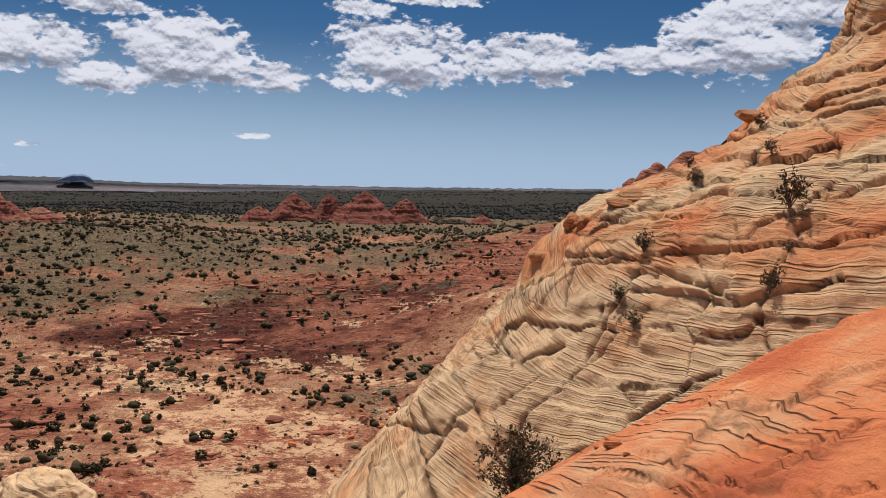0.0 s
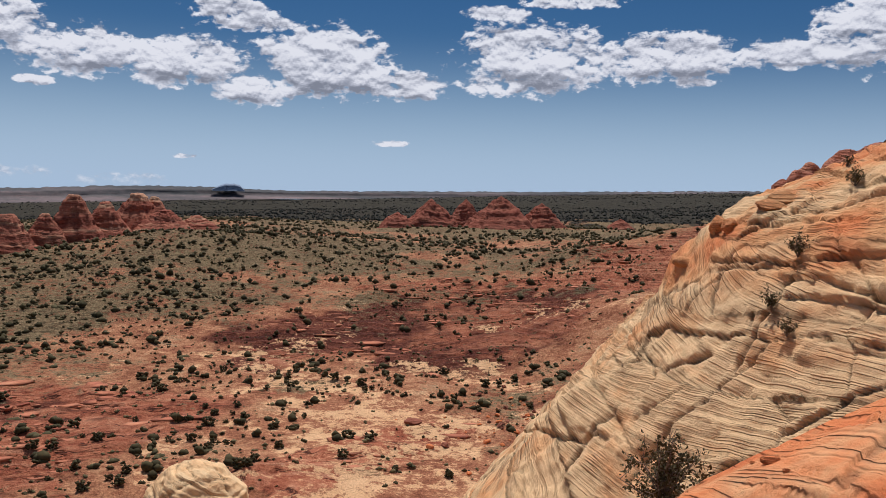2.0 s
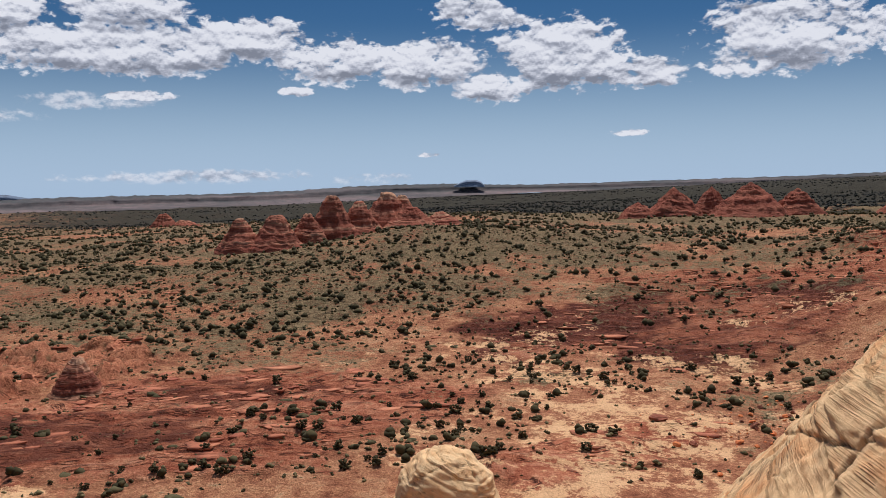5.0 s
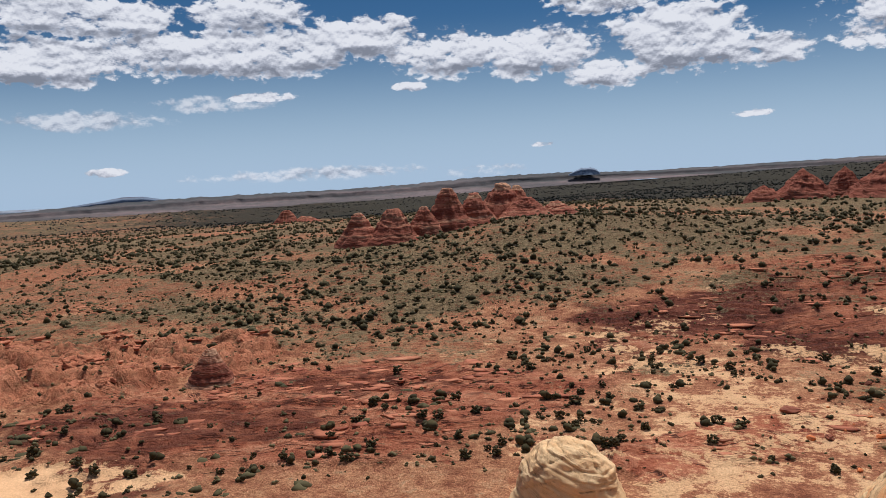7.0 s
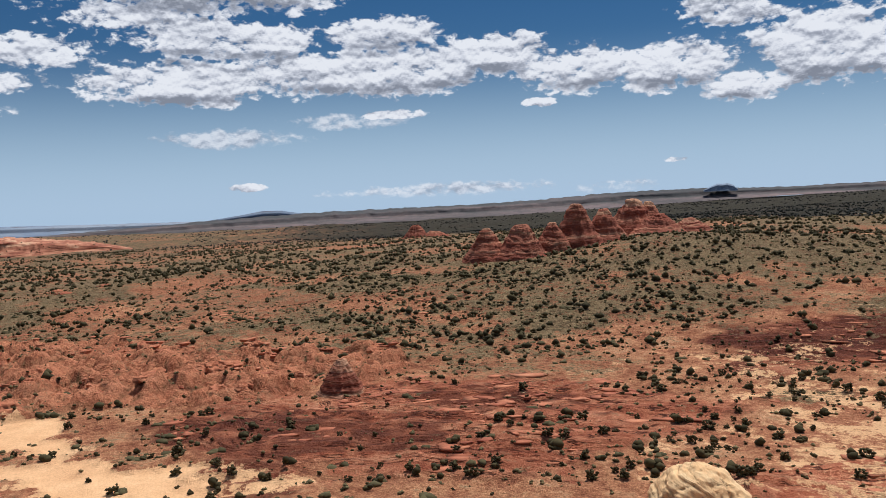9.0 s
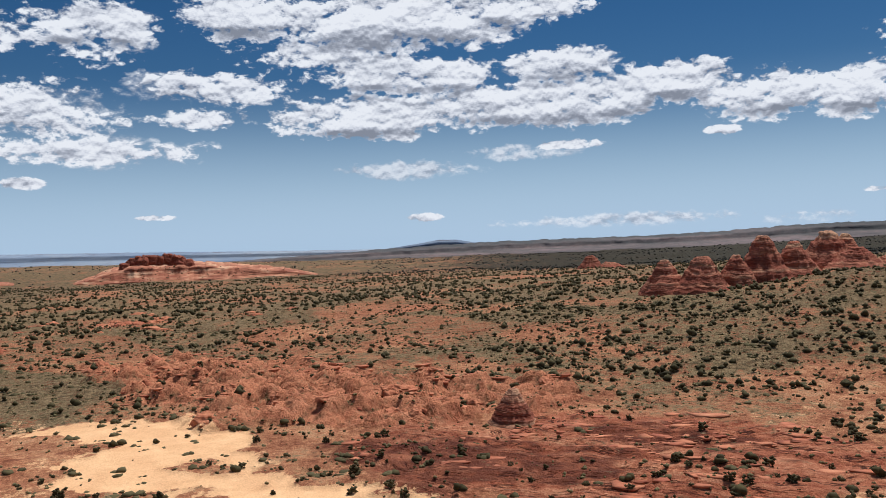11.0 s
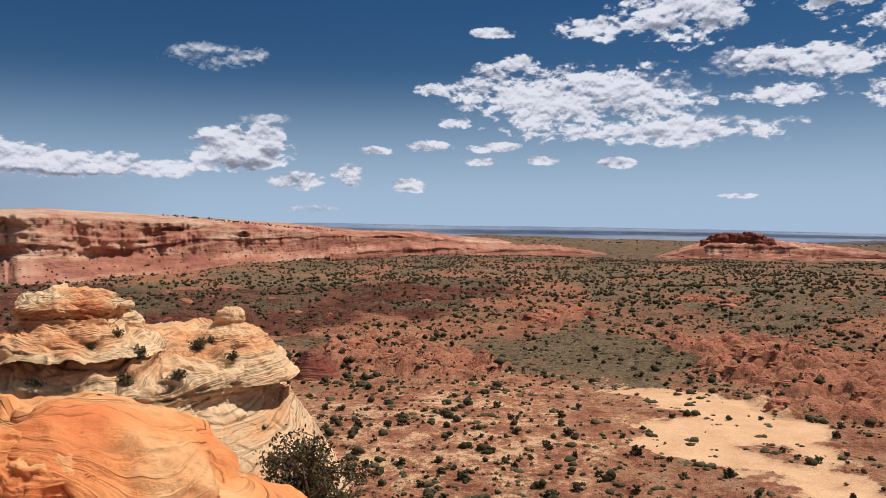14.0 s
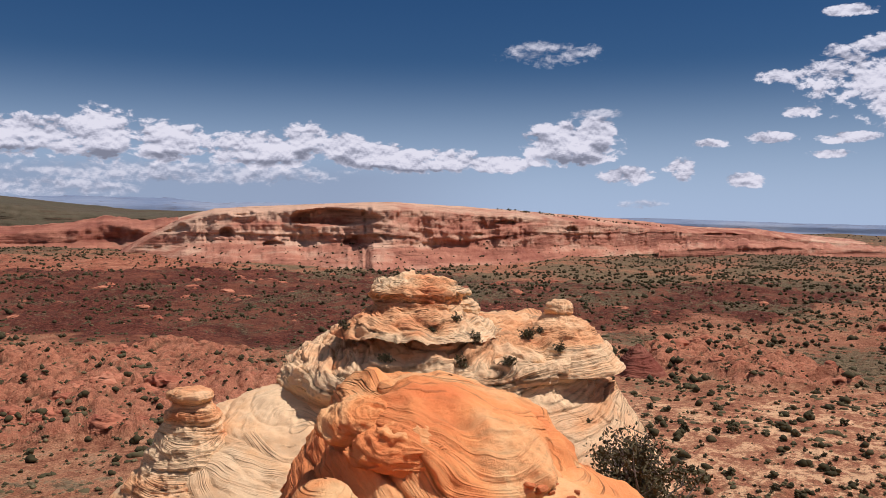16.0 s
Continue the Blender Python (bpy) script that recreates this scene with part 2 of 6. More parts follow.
def rock_material(name, pale, mid, deep, lamina=3.0, grain=1.0, varnish=0.25, bump=0.5, band=0.9, lines=1.0, gain=0.86):
    """Cross-bedded sandstone. Attributes: strata (metres through the beds), hue (0 pale to 1 deep)."""
    mat = bpy.data.materials.new(name)
    mat.use_nodes = True
    n = Nodes(mat.node_tree)
    strata = n.add("ShaderNodeAttribute", attribute_name="strata").outputs["Fac"]
    hue = n.add("ShaderNodeAttribute", attribute_name="hue").outputs["Fac"]
    pos = n.add("ShaderNodeNewGeometry").outputs["Position"]
    wob = n.noise(pos, 0.35 * grain, 4.0, 0.6)
    far = n.noise(pos, 0.6 * grain, 3.0, 0.6)
    line = n.add("ShaderNodeCombineXYZ", (n.math("MULTIPLY", wob, 0.9), n.math("MULTIPLY", far, 0.5), n.math("MULTIPLY", strata, lamina))).outputs[0]
    beds = n.noise(line, 1.0, 5.0, 0.65)
    fine = n.noise(line, 3.0, 4.0, 0.66)
    blot = n.noise(pos, 0.9 * grain, 7.0, 0.66)
    speck = n.noise(pos, 16.0 * grain, 5.0, 0.75)
    shift = n.math("ADD", hue, n.math("ADD", n.math("MULTIPLY", n.math("SUBTRACT", beds, 0.5), band), n.math("MULTIPLY", n.math("SUBTRACT", blot, 0.5), 1.0)))
    col = n.ramp(shift, [(0.05, pale), (0.5, mid), (0.95, deep)])
    tone = n.math("ADD", 0.73 - 0.21 * lines, n.math("ADD", n.math("MULTIPLY", fine, 0.10 + 0.42 * lines), n.math("ADD", n.math("MULTIPLY", speck, 0.25), n.math("MULTIPLY", blot, 0.2))))
    tone = n.math("MULTIPLY", tone, gain)
    col = n.mix(1.0, col, n.add("ShaderNodeCombineColor", (tone, tone, tone)).outputs[0], "MULTIPLY")
    dark = n.smooth(n.noise(pos, 0.28 * grain, 8.0, 0.72), 0.53, 0.72, 0.0, varnish)
    col = n.mix(dark, col, (0.12, 0.075, 0.055))
    # thin partings between laminae
    part = n.smooth(fine, 0.36, 0.30)
    part = n.math("MULTIPLY", part, n.smooth(blot, 0.40, 0.58))
    bare = n.add("ShaderNodeCombineXYZ", (n.math("MULTIPLY", wob, 0.12), 0.0, n.math("MULTIPLY", strata, lamina))).outputs[0]
    seam = n.smooth(n.math("ABSOLUTE", n.math("SUBTRACT", n.noise(bare, 1.5, 2.0, 0.6), 0.5)), 0.030, 0.004)
    seam = n.math("MULTIPLY", seam, n.smooth(n.noise(pos, 0.55 * grain, 3.0, 0.6), 0.42, 0.56))
    part = n.math("MAXIMUM", part, seam)
    part = n.math("MULTIPLY", part, n.smooth(n.noise(pos, 0.22 * grain, 3.0, 0.55), 0.40, 0.60, 0.2, 1.0))
    col = n.mix(n.math("MULTIPLY", part, 0.6 * lines), col, (0.10, 0.05, 0.03))
    # crack shade put into the colour, with dark soil and lichen in the joints
    joint = n.add("ShaderNodeAttribute", attribute_name="joint").outputs["Fac"]
    col = n.mix(n.math("MULTIPLY", joint, 0.8), col, (0.045, 0.028, 0.02))
    h = n.math("ADD", n.math("MULTIPLY", fine, 0.12 + 0.98 * lines), n.math("ADD", n.math("MULTIPLY", blot, 1.1 - 0.5 * lines), n.math("MULTIPLY", speck, 0.35)))
    h = n.math("SUBTRACT", h, n.math("MULTIPLY", part, 0.7))
    nrm = n.add("ShaderNodeBump", {"Strength": bump, "Distance": 0.13 / grain, "Height": h}).outputs[0]
    bsdf = n.add("ShaderNodeBsdfPrincipled", {"Base Color": col, "Roughness": 0.92, "Specular IOR Level": 0.15, "Normal": nrm}).outputs[0]
    n.add("ShaderNodeOutputMaterial", (bsdf,))
    return mat


def plain_material(name, a, b, scale=3.0, rough=0.9, per="island"):
    mat = bpy.data.materials.new(name)
    mat.use_nodes = True
    n = Nodes(mat.node_tree)
    geo = n.add("ShaderNodeNewGeometry").outputs
    rnd = geo["Random Per Island"]
    if per == "object":
        rnd = n.add("ShaderNodeObjectInfo").outputs["Random"]
    tex = n.noise(geo["Position"], scale, 4.0, 0.6)
    fac = n.math("ADD", n.math("MULTIPLY", rnd, 0.65), n.math("MULTIPLY", tex, 0.45), clamp=True)
    col = n.mix(fac, a, b)
    bsdf = n.add("ShaderNodeBsdfPrincipled", {"Base Color": col, "Roughness": rough, "Specular IOR Level": 0.15}).outputs[0]
    n.add("ShaderNodeOutputMaterial", (bsdf,))
    return mat


def ground_material():
    """Desert floor. Attributes: sand, rock, scrub (cover), painted cloud shade, strata, knobs (blocky rock), cleft
    (painted crevice shade and brush between blocks).
    """
    mat = bpy.data.materials.new("desert_floor")
    mat.use_nodes = True
    n = Nodes(mat.node_tree)

    def attr(key):
        return n.add("ShaderNodeAttribute", attribute_name=key).outputs["Fac"]

    sand, rock, scrub, cloud_shade, wood, strata, cleft, knobs = (attr(k) for k in ("sand", "rock", "scrub", "cloud_shade", "wood", "strata", "cleft", "knobs"))
    pos = n.add("ShaderNodeNewGeometry").outputs["Position"]
    sep = n.add("ShaderNodeSeparateXYZ", (pos,)).outputs
    big = n.noise(pos, 0.02, 5.0, 0.6)
    med = n.noise(pos, 0.11, 7.0, 0.68)
    small = n.noise(pos, 0.6, 6.0, 0.72)
    fine = n.noise(pos, 2.4, 3.0, 0.75)
    line = n.add("ShaderNodeCombineXYZ", (n.math("MULTIPLY", big, 4.0), n.math("MULTIPLY", med, 0.6), n.math("MULTIPLY", strata, 0.9))).outputs[0]
    beds = n.noise(line, 1.0, 7.0, 0.74)
    soil = n.ramp(n.math("ADD", n.math("MULTIPLY", med, 0.55), n.math("MULTIPLY", small, 0.45)),
                  [(0.38, (0.25, 0.085, 0.045)), (0.46, (0.44, 0.175, 0.09)), (0.53, (0.62, 0.295, 0.15)), (0.62, (0.80, 0.46, 0.255))])
    slick = n.ramp(n.math("ADD", n.math("MULTIPLY", beds, 0.55), n.math("MULTIPLY", small, 0.45)),
                   [(0.37, (0.14, 0.035, 0.02)), (0.43, (0.40, 0.115, 0.06)), (0.52, (0.58, 0.21, 0.11)), (0.62, (0.76, 0.37, 0.21))])
    # long thin partings of the beds
    run = n.math("ADD", n.math("MULTIPLY", sep[0], 0.045), n.math("MULTIPLY", sep[1], 0.035))
    sheet = n.add("ShaderNodeCombineXYZ", (run, n.math("MULTIPLY", med, 0.5), n.math("MULTIPLY", strata, 2.2))).outputs[0]
    streak = n.noise(sheet, 1.0, 4.0, 0.62)
    seam = n.smooth(n.math("ABSOLUTE", n.math("SUBTRACT", streak, 0.5)), 0.034, 0.006)
    seam = n.math("MULTIPLY", seam, n.smooth(n.noise(pos, 0.16, 4.0, 0.65), 0.44, 0.56))
    seam = n.math("MULTIPLY", seam, n.math("SUBTRACT", 1.0, n.math("MULTIPLY", knobs, 0.6)))
    slick = n.mix(n.math("MULTIPLY", seam, 0.9), slick, (0.06, 0.02, 0.014))
    slick = n.mix(n.smooth(streak, 0.55, 0.7, 0.0, 0.45), slick, (0.80, 0.42, 0.25))
    # blocks weather to a lighter orange; crevice shade and brush are coloured in between
    slick = n.mix(n.math("MULTIPLY", knobs, n.smooth(small, 0.40, 0.58, 0.35, 0.85)), slick, (0.74, 0.31, 0.165))
    slick = n.mix(n.math("MULTIPLY", cleft, n.smooth(med, 0.4, 0.56, 0.35, 0.95)), slick, n.mix(n.smooth(small, 0.45, 0.55), (0.07, 0.03, 0.02), (0.085, 0.075, 0.035)))
    dunes = n.ramp(n.math("ADD", n.math("MULTIPLY", med, 0.7), n.math("MULTIPLY", fine, 0.3)), [(0.35, (0.66, 0.36, 0.18)), (0.65, (0.86, 0.54, 0.29))])
    edge = n.math("MULTIPLY", n.math("SUBTRACT", n.math("ADD", med, small), 1.0), 1.3)
    col = n.mix(n.smooth(n.math("ADD", rock, edge), 0.3, 0.6), soil, slick)
    # cloud shade put into the floor colour as a deep red
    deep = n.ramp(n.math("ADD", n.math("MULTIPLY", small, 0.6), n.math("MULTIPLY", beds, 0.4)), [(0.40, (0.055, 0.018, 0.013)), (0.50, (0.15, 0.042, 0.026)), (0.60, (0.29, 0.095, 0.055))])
    col = n.mix(n.smooth(n.math("ADD", cloud_shade, edge), 0.3, 0.75, 0.0, 0.95), col, deep)
    green = n.mix(n.smooth(small, 0.38, 0.60), (0.095, 0.078, 0.04), (0.265, 0.22, 0.118))
    col = n.mix(n.smooth(n.math("ADD", scrub, n.math("MULTIPLY", edge, 2.0)), 0.35, 0.75, 0.0, 0.82), col, green)
    # woodland cover, coloured near black to carry the far plain's cloud shade too
    shaded_canopy = n.mix(n.smooth(small, 0.35, 0.65), (0.012, 0.014, 0.011), (0.05, 0.045, 0.03))
    col = n.mix(n.smooth(n.math("ADD", wood, n.math("MULTIPLY", edge, 1.2)), 0.25, 0.7, 0.0, 0.95), col, shaded_canopy)
    bare = n.smooth(n.math("ADD", sand, edge), 0.4, 0.55)
    col = n.mix(bare, col, dunes)
    # low brush too small to stand out singly
    mats = n.smooth(n.noise(pos, 0.42, 5.0, 0.68), 0.54, 0.60)
    tufts = n.smooth(n.noise(pos, 1.3, 2.0, 0.5), 0.60, 0.65)
    brush = n.math("MULTIPLY", n.math("MAXIMUM", n.math("MULTIPLY", mats, 0.75), tufts), n.smooth(n.math("ADD", scrub, med), 0.50, 1.0, 0.12, 1.0))
    brush = n.math("MULTIPLY", brush, n.math("MULTIPLY", n.math("SUBTRACT", 1.0, n.math("MULTIPLY", bare, 0.85)), n.math("SUBTRACT", 1.0, n.math("MULTIPLY", rock, 0.7))))
    col = n.mix(n.math("MULTIPLY", brush, n.math("SUBTRACT", 0.9, n.math("MULTIPLY", wood, 0.8))), col, n.mix(n.smooth(big, 0.4, 0.6), (0.062, 0.048, 0.024), (0.125, 0.112, 0.055)))
    calm = n.math("MAXIMUM", n.math("MULTIPLY", bare, 0.75), n.math("MULTIPLY", n.smooth(rock, 0.4, 0.8), 0.5))
    tone = n.math("MULTIPLY_ADD", n.math("SUBTRACT", fine, 0.5), n.math("MULTIPLY_ADD", calm, -1.2, 1.3), n.math("MULTIPLY_ADD", bare, 0.10, 0.87))
    col = n.mix(1.0, col, n.add("ShaderNodeCombineColor", (tone, tone, tone)).outputs[0], "MULTIPLY")
    h = n.math("ADD", n.math("MULTIPLY", small, 1.0), n.math("ADD", n.math("MULTIPLY", fine, 0.35), n.math("MULTIPLY", beds, n.math("MULTIPLY", n.math("MULTIPLY", rock, n.math("MULTIPLY_ADD", knobs, -0.85, 1.0)), 2.5))))
    h = n.math("SUBTRACT", h, n.math("MULTIPLY", n.math("MULTIPLY", seam, rock), 0.6))
    h = n.math("MULTIPLY", h, n.math("SUBTRACT", 1.0, n.math("MULTIPLY", sand, 0.75)))
    nrm = n.add("ShaderNodeBump", {"Strength": 1.0, "Distance": 1.1, "Height": h}).outputs[0]
    bsdf = n.add("ShaderNodeBsdfPrincipled", {"Base Color": col, "Roughness": 0.95, "Specular IOR Level": 0.1, "Normal": nrm}).outputs[0]
    n.add("ShaderNodeOutputMaterial", (bsdf,))
    return mat


M_DOME = rock_material("banded_sandstone", (0.80, 0.535, 0.285), (0.76, 0.38, 0.165), (0.70, 0.235, 0.085), 3.2, 1.0, 0.16, 0.9, 0.75, 0.72, 0.93)
M_SLAB = rock_material("orange_sandstone", (0.80, 0.42, 0.20), (0.78, 0.26, 0.095), (0.62, 0.155, 0.055), 3.0, 1.6, 0.24, 1.0, 0.45, 0.3, 1.0)
M_MOUND = rock_material("smooth_orange_sandstone", (0.86, 0.53, 0.24), (0.85, 0.34, 0.115), (0.74, 0.22, 0.07), 4.5, 1.8, 0.10, 1.0, 0.45, 0.6, 1.06)
M_BUTTE = rock_material("cream_sandstone", (0.90, 0.62, 0.34), (0.84, 0.44, 0.20), (0.72, 0.26, 0.10), 1.6, 0.5, 0.10, 1.0, 0.55, 0.8, 0.98)
M_PEACH = rock_material("smooth_peach_sandstone", (0.88, 0.62, 0.345), (0.84, 0.50, 0.24), (0.74, 0.34, 0.14), 1.8, 0.5, 0.12, 0.7, 0.6, 0.5, 0.90)
M_TEEPEE = rock_material("red_layered_sandstone", (0.66, 0.38, 0.23), (0.45, 0.165, 0.10), (0.29, 0.085, 0.052), 0.7, 0.14, 0.3, 0.8, 1.1)
M_RED = rock_material("red_slickrock", (0.78, 0.40, 0.23), (0.62, 0.235, 0.125), (0.40, 0.12, 0.07), 0.9, 0.45, 0.2, 0.9, 0.9, 0.8)
M_MESA = rock_material("pink_cliff_sandstone", (0.74, 0.46, 0.29), (0.55, 0.235, 0.14), (0.33, 0.115, 0.07), 0.22, 0.07, 0.25, 0.9, 0.7, 0.5)
M_FAR = rock_material("distant_plateau_rock", (0.29, 0.215, 0.205), (0.155, 0.13, 0.13), (0.075, 0.078, 0.08), 0.10, 0.03, 0.2, 0.3, 0.7, 0.4)
M_HILL = rock_material("brown_hill_soil", (0.26, 0.19, 0.12), (0.16, 0.125, 0.075), (0.10, 0.085, 0.05), 0.05, 0.05, 0.25, 0.6)
# aerial haze is mixed into these base colours as blue-grey
M_BLUE = rock_material("haze_tinted_rock", (0.31, 0.36, 0.43), (0.24, 0.30, 0.39), (0.19, 0.25, 0.35), 0.10, 0.02, 0.0, 0.2)
M_GROUND = ground_material()
M_LEAF = plain_material("juniper_leaves", (0.030, 0.026, 0.011), (0.092, 0.075, 0.034), 1.5)
# darkened copy of the juniper leaves, with cloud shade in its colour
M_GROVE = plain_material("cloud_shaded_juniper_leaves", (0.012, 0.014, 0.013), (0.034, 0.036, 0.031), 0.5)
M_SAGE = plain_material("sagebrush_leaves", (0.09, 0.078, 0.036), (0.21, 0.175, 0.085), 2.0)
M_SHRUB = plain_material("shrub_leaves", (0.045, 0.040, 0.017), (0.13, 0.108, 0.052), 6.0)
M_BARK = plain_material("grey_bark", (0.12, 0.085, 0.06), (0.24, 0.19, 0.15), 8.0)

# ---------------------------------------------------------------- the valley floor
# how far the land lies below the eye at three distances, by direction
AZ_MID, Z_MID = (-60, 14, 23, 29, 40, 50, 70, 90, 160), (-27, -27, -24, -23.5, -31, -36, -42, -45, -45)
AZ_FAR, EL_FAR = (-40, -12, 3, 20, 32, 45, 60, 75, 90, 110, 135, 150), (0.3, 0.35, -0.2, -0.9, -1.3, -1.5, -1.6, -1.3, -0.95, -0.8, -0.4, 0.0)


def blob(az, dist, a0, d0, ra, rd, soft=0.35, wob=0.0):
    """1 inside an oval of directions and distances, 0 outside."""
    q = np.sqrt(((az - a0) / ra) ** 2 + ((dist - d0) / rd) ** 2) + wob
    return 1 - sstep(q, 1 - soft, 1 + soft)


# patches of cover and of painted cloud shade on the plan, as (az, distance) outlines
WASH = ((81.9, 226), (77.3, 233), (71.7, 229), (68.2, 203), (67.2, 182), (64.8, 162), (61.5, 148), (60, 139), (68, 142), (75.2, 153), (79.8, 172), (80.6, 188), (78.9, 202))
ISLAND = ((74.1, 178), (70.5, 181), (67.9, 170), (68, 162), (72.4, 165))
WASH_ARM = ((66.5, 159), (60.4, 152), (50.8, 137), (50.9, 132), (58.1, 136), (66.5, 147))
KNOBS_WEST = ((77.3, 312), (72.4, 324), (65, 288), (58.1, 262), (51.2, 246), (43.5, 224), (43.5, 206), (48.2, 204), (54.3, 206), (60.2, 193), (63.7, 198), (69, 208), (73, 228), (76.5, 258))
SLICKROCK = ((60, 206), (47.4, 207), (37.6, 199), (27.8, 190), (22, 172), (25.9, 150), (29, 136), (34, 127), (44, 124), (52.4, 133), (60.3, 160), (61, 187))
SHADE_SOUTH = ((26, 242), (20, 274), (12.8, 288), (4, 300), (-1, 268), (-2, 236), (4, 214), (10, 206), (16, 205), (22, 204))
PINK_TONGUE = ((26, 128), (14.4, 149), (6.4, 164), (7.5, 148), (16.2, 127), (19.8, 118))
PLATES_SOUTH = ((22, 300), (12, 316), (0, 330), (-14, 380), (-20, 300), (-6, 236), (-1, 262), (4, 300), (12, 290))
SAGE_FLAT = ((90, 334), (83.2, 350), (77.7, 300), (77, 236), (83, 233), (87.5, 256))
KNOBS_NORTH = ((101, 300), (95.2, 309), (88.3, 270), (89.1, 243), (95.3, 244), (100, 262))
KNOLL = ((87.8, 377), (85.1, 440), (82.8, 404), (83.7, 360))
RED_FIELD = ((150, 330), (135.6, 306), (127.3, 268), (124, 230), (130, 190), (136.4, 174), (150, 184))
SHADE_NORTH = ((150, 690), (132, 720), (120.4, 660), (103.3, 601), (88, 690), (87.5, 500), (96, 380), (103.3, 330), (127.3, 276), (143.8, 342), (150, 350))


def patch(x, y, outline, soft, wob=0.0):
    """1 inside an outline on the plan, 0 outside."""
    px, py = (np.array(v) for v in polar(*np.array(outline, float).T))
    best, odd = np.full(np.shape(x), 1e9), np.zeros(np.shape(x), bool)
    for x0, y0, x1, y1 in zip(px, py, np.roll(px, -1), np.roll(py, -1)):
        ux, uy = x1 - x0, y1 - y0
        t = np.clip(((x - x0) * ux + (y - y0) * uy) / (ux * ux + uy * uy), 0, 1)
        best = np.minimum(best, np.hypot(x - x0 - t * ux, y - y0 - t * uy))
        odd ^= ((y0 > y) != (y1 > y)) & (x < x0 + (y - y0) * ux / (uy if abs(uy) > 1e-9 else 1e-9))
    return 1 - sstep(np.where(odd, -best, best) + wob, -soft, soft)


def knobby_cover(x, y):
    """Where the bare rock stands up in broken blocks."""
    wob = 9 * fbm(x / 22, y / 22, 0, 4, 22, 0.6)
    return np.maximum.reduce([patch(x, y, KNOBS_WEST, 5, wob), patch(x, y, KNOBS_NORTH, 4, 0.6 * wob), patch(x, y, KNOLL, 6, wob), 0.9 * patch(x, y, RED_FIELD, 8, wob)])


def zones(x, y):
    az, dist = np.degrees(np.arctan2(-x, y)), np.hypot(x, y)
    wob = 0.5 * fbm(x / 30, y / 30, 0, 6, 21, 0.66)
    shore = 16 * wob
    sand = np.maximum(patch(x, y, WASH, 3, 0.9 * shore) * (1 - 0.85 * patch(x, y, ISLAND, 3, 0.5 * shore)), patch(x, y, WASH_ARM, 2, 0.5 * shore))
    drift = sstep(fbm(x / 26, y / 26, 0, 4, 23), 0.0, 0.45) * (1 - sstep(dist, 240, 330))
    sand = np.maximum.reduce([sand, 0.40 * drift * (az < 30), 0.49 * blob(az, dist, 13, 158, 17, 44, 0.5, 2 * wob), 0.40 * blob(az, dist, 92, 185, 15, 62, 0.4, wob)])
    knobs = knobby_cover(x, y)
    slick = patch(x, y, SLICKROCK, 8, 1.2 * shore)
    rock = np.maximum.reduce([knobs, slick, patch(x, y, PINK_TONGUE, 4, 0.5 * shore), 0.8 * patch(x, y, PLATES_SOUTH, 10, 1.5 * shore), 0.7 * patch(x, y, SHADE_SOUTH, 10, 1.5 * shore),
                              blob(az, dist, -11, 290, 9, 150, 0.35, wob), 0.55 * blob(az, dist, 100, 520, 8, 60, 0.4, wob)])
    sand = sand * (1 - 0.8 * np.maximum(slick, knobs))
    gaps = sstep(fbm(x / 34, y / 34, 0, 5, 25, 0.6), -0.25, 0.25)
    # where the floor is coloured dark for passing cloud shadow
    cloud_shade = np.maximum.reduce([patch(x, y, SHADE_NORTH, 22, 2.2 * shore) * (0.66 + 0.34 * gaps), 0.62 * blob(az, dist, 51, 166, 12, 30, 0.5, 2 * wob), 0.9 * patch(x, y, SHADE_SOUTH, 12, 2.0 * shore) * (0.6 + 0.4 * gaps), 0.55 * blob(az, dist, 20, 248, 5, 14, 0.5, 2 * wob)])
    scrub = 0.16 + 0.45 * fbm(x / 55, y / 55, 0, 5, 5, 0.6) + 0.72 * np.maximum(blob(az, dist, 30, 370, 34, 130, 0.4, wob), 0.9 * blob(az, dist, 80, 430, 34, 150, 0.5, 1.5 * wob)) + 0.7 * sstep(dist, 360, 620)
    scrub = np.clip(scrub + 0.7 * patch(x, y, SAGE_FLAT, 6, shore), 0, 1)
    scrub = np.clip(scrub * (1 - 0.85 * rock) * (1 - 0.9 * sand) * (1 - 0.25 * cloud_shade), 0, 1)
    bald = sstep(fbm(x / 75, y / 40, 0, 4, 26), 0.05, 0.35) * sstep(dist, 280, 340) * (1 - sstep(dist, 900, 1300)) * sstep(az, 25, 50)
    scrub = scrub * (1 - 0.5 * bald)
    rock = np.maximum(rock, 0.4 * bald)
    scrub = np.maximum(scrub, blob(az, dist, 8, 2000, 26, 1300, 0.25, wob))
    scrub = scrub * (1 - 0.75 * blob(az, dist, 138, 720, 15, 270, 0.4, wob))
    rock = np.maximum(rock, 0.6 * blob(az, dist, 138, 760, 15, 230, 0.5, 1.5 * wob))
    # woods, spread wide so their dark colour also gives the cloud-shaded band
    reach = 680 + 14 * np.clip(az - 26, 0, 60)
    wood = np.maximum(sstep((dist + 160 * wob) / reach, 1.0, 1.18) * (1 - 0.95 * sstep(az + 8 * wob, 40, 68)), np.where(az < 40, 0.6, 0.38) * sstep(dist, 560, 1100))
    return az, dist, sand, rock, cloud_shade, scrub, wood


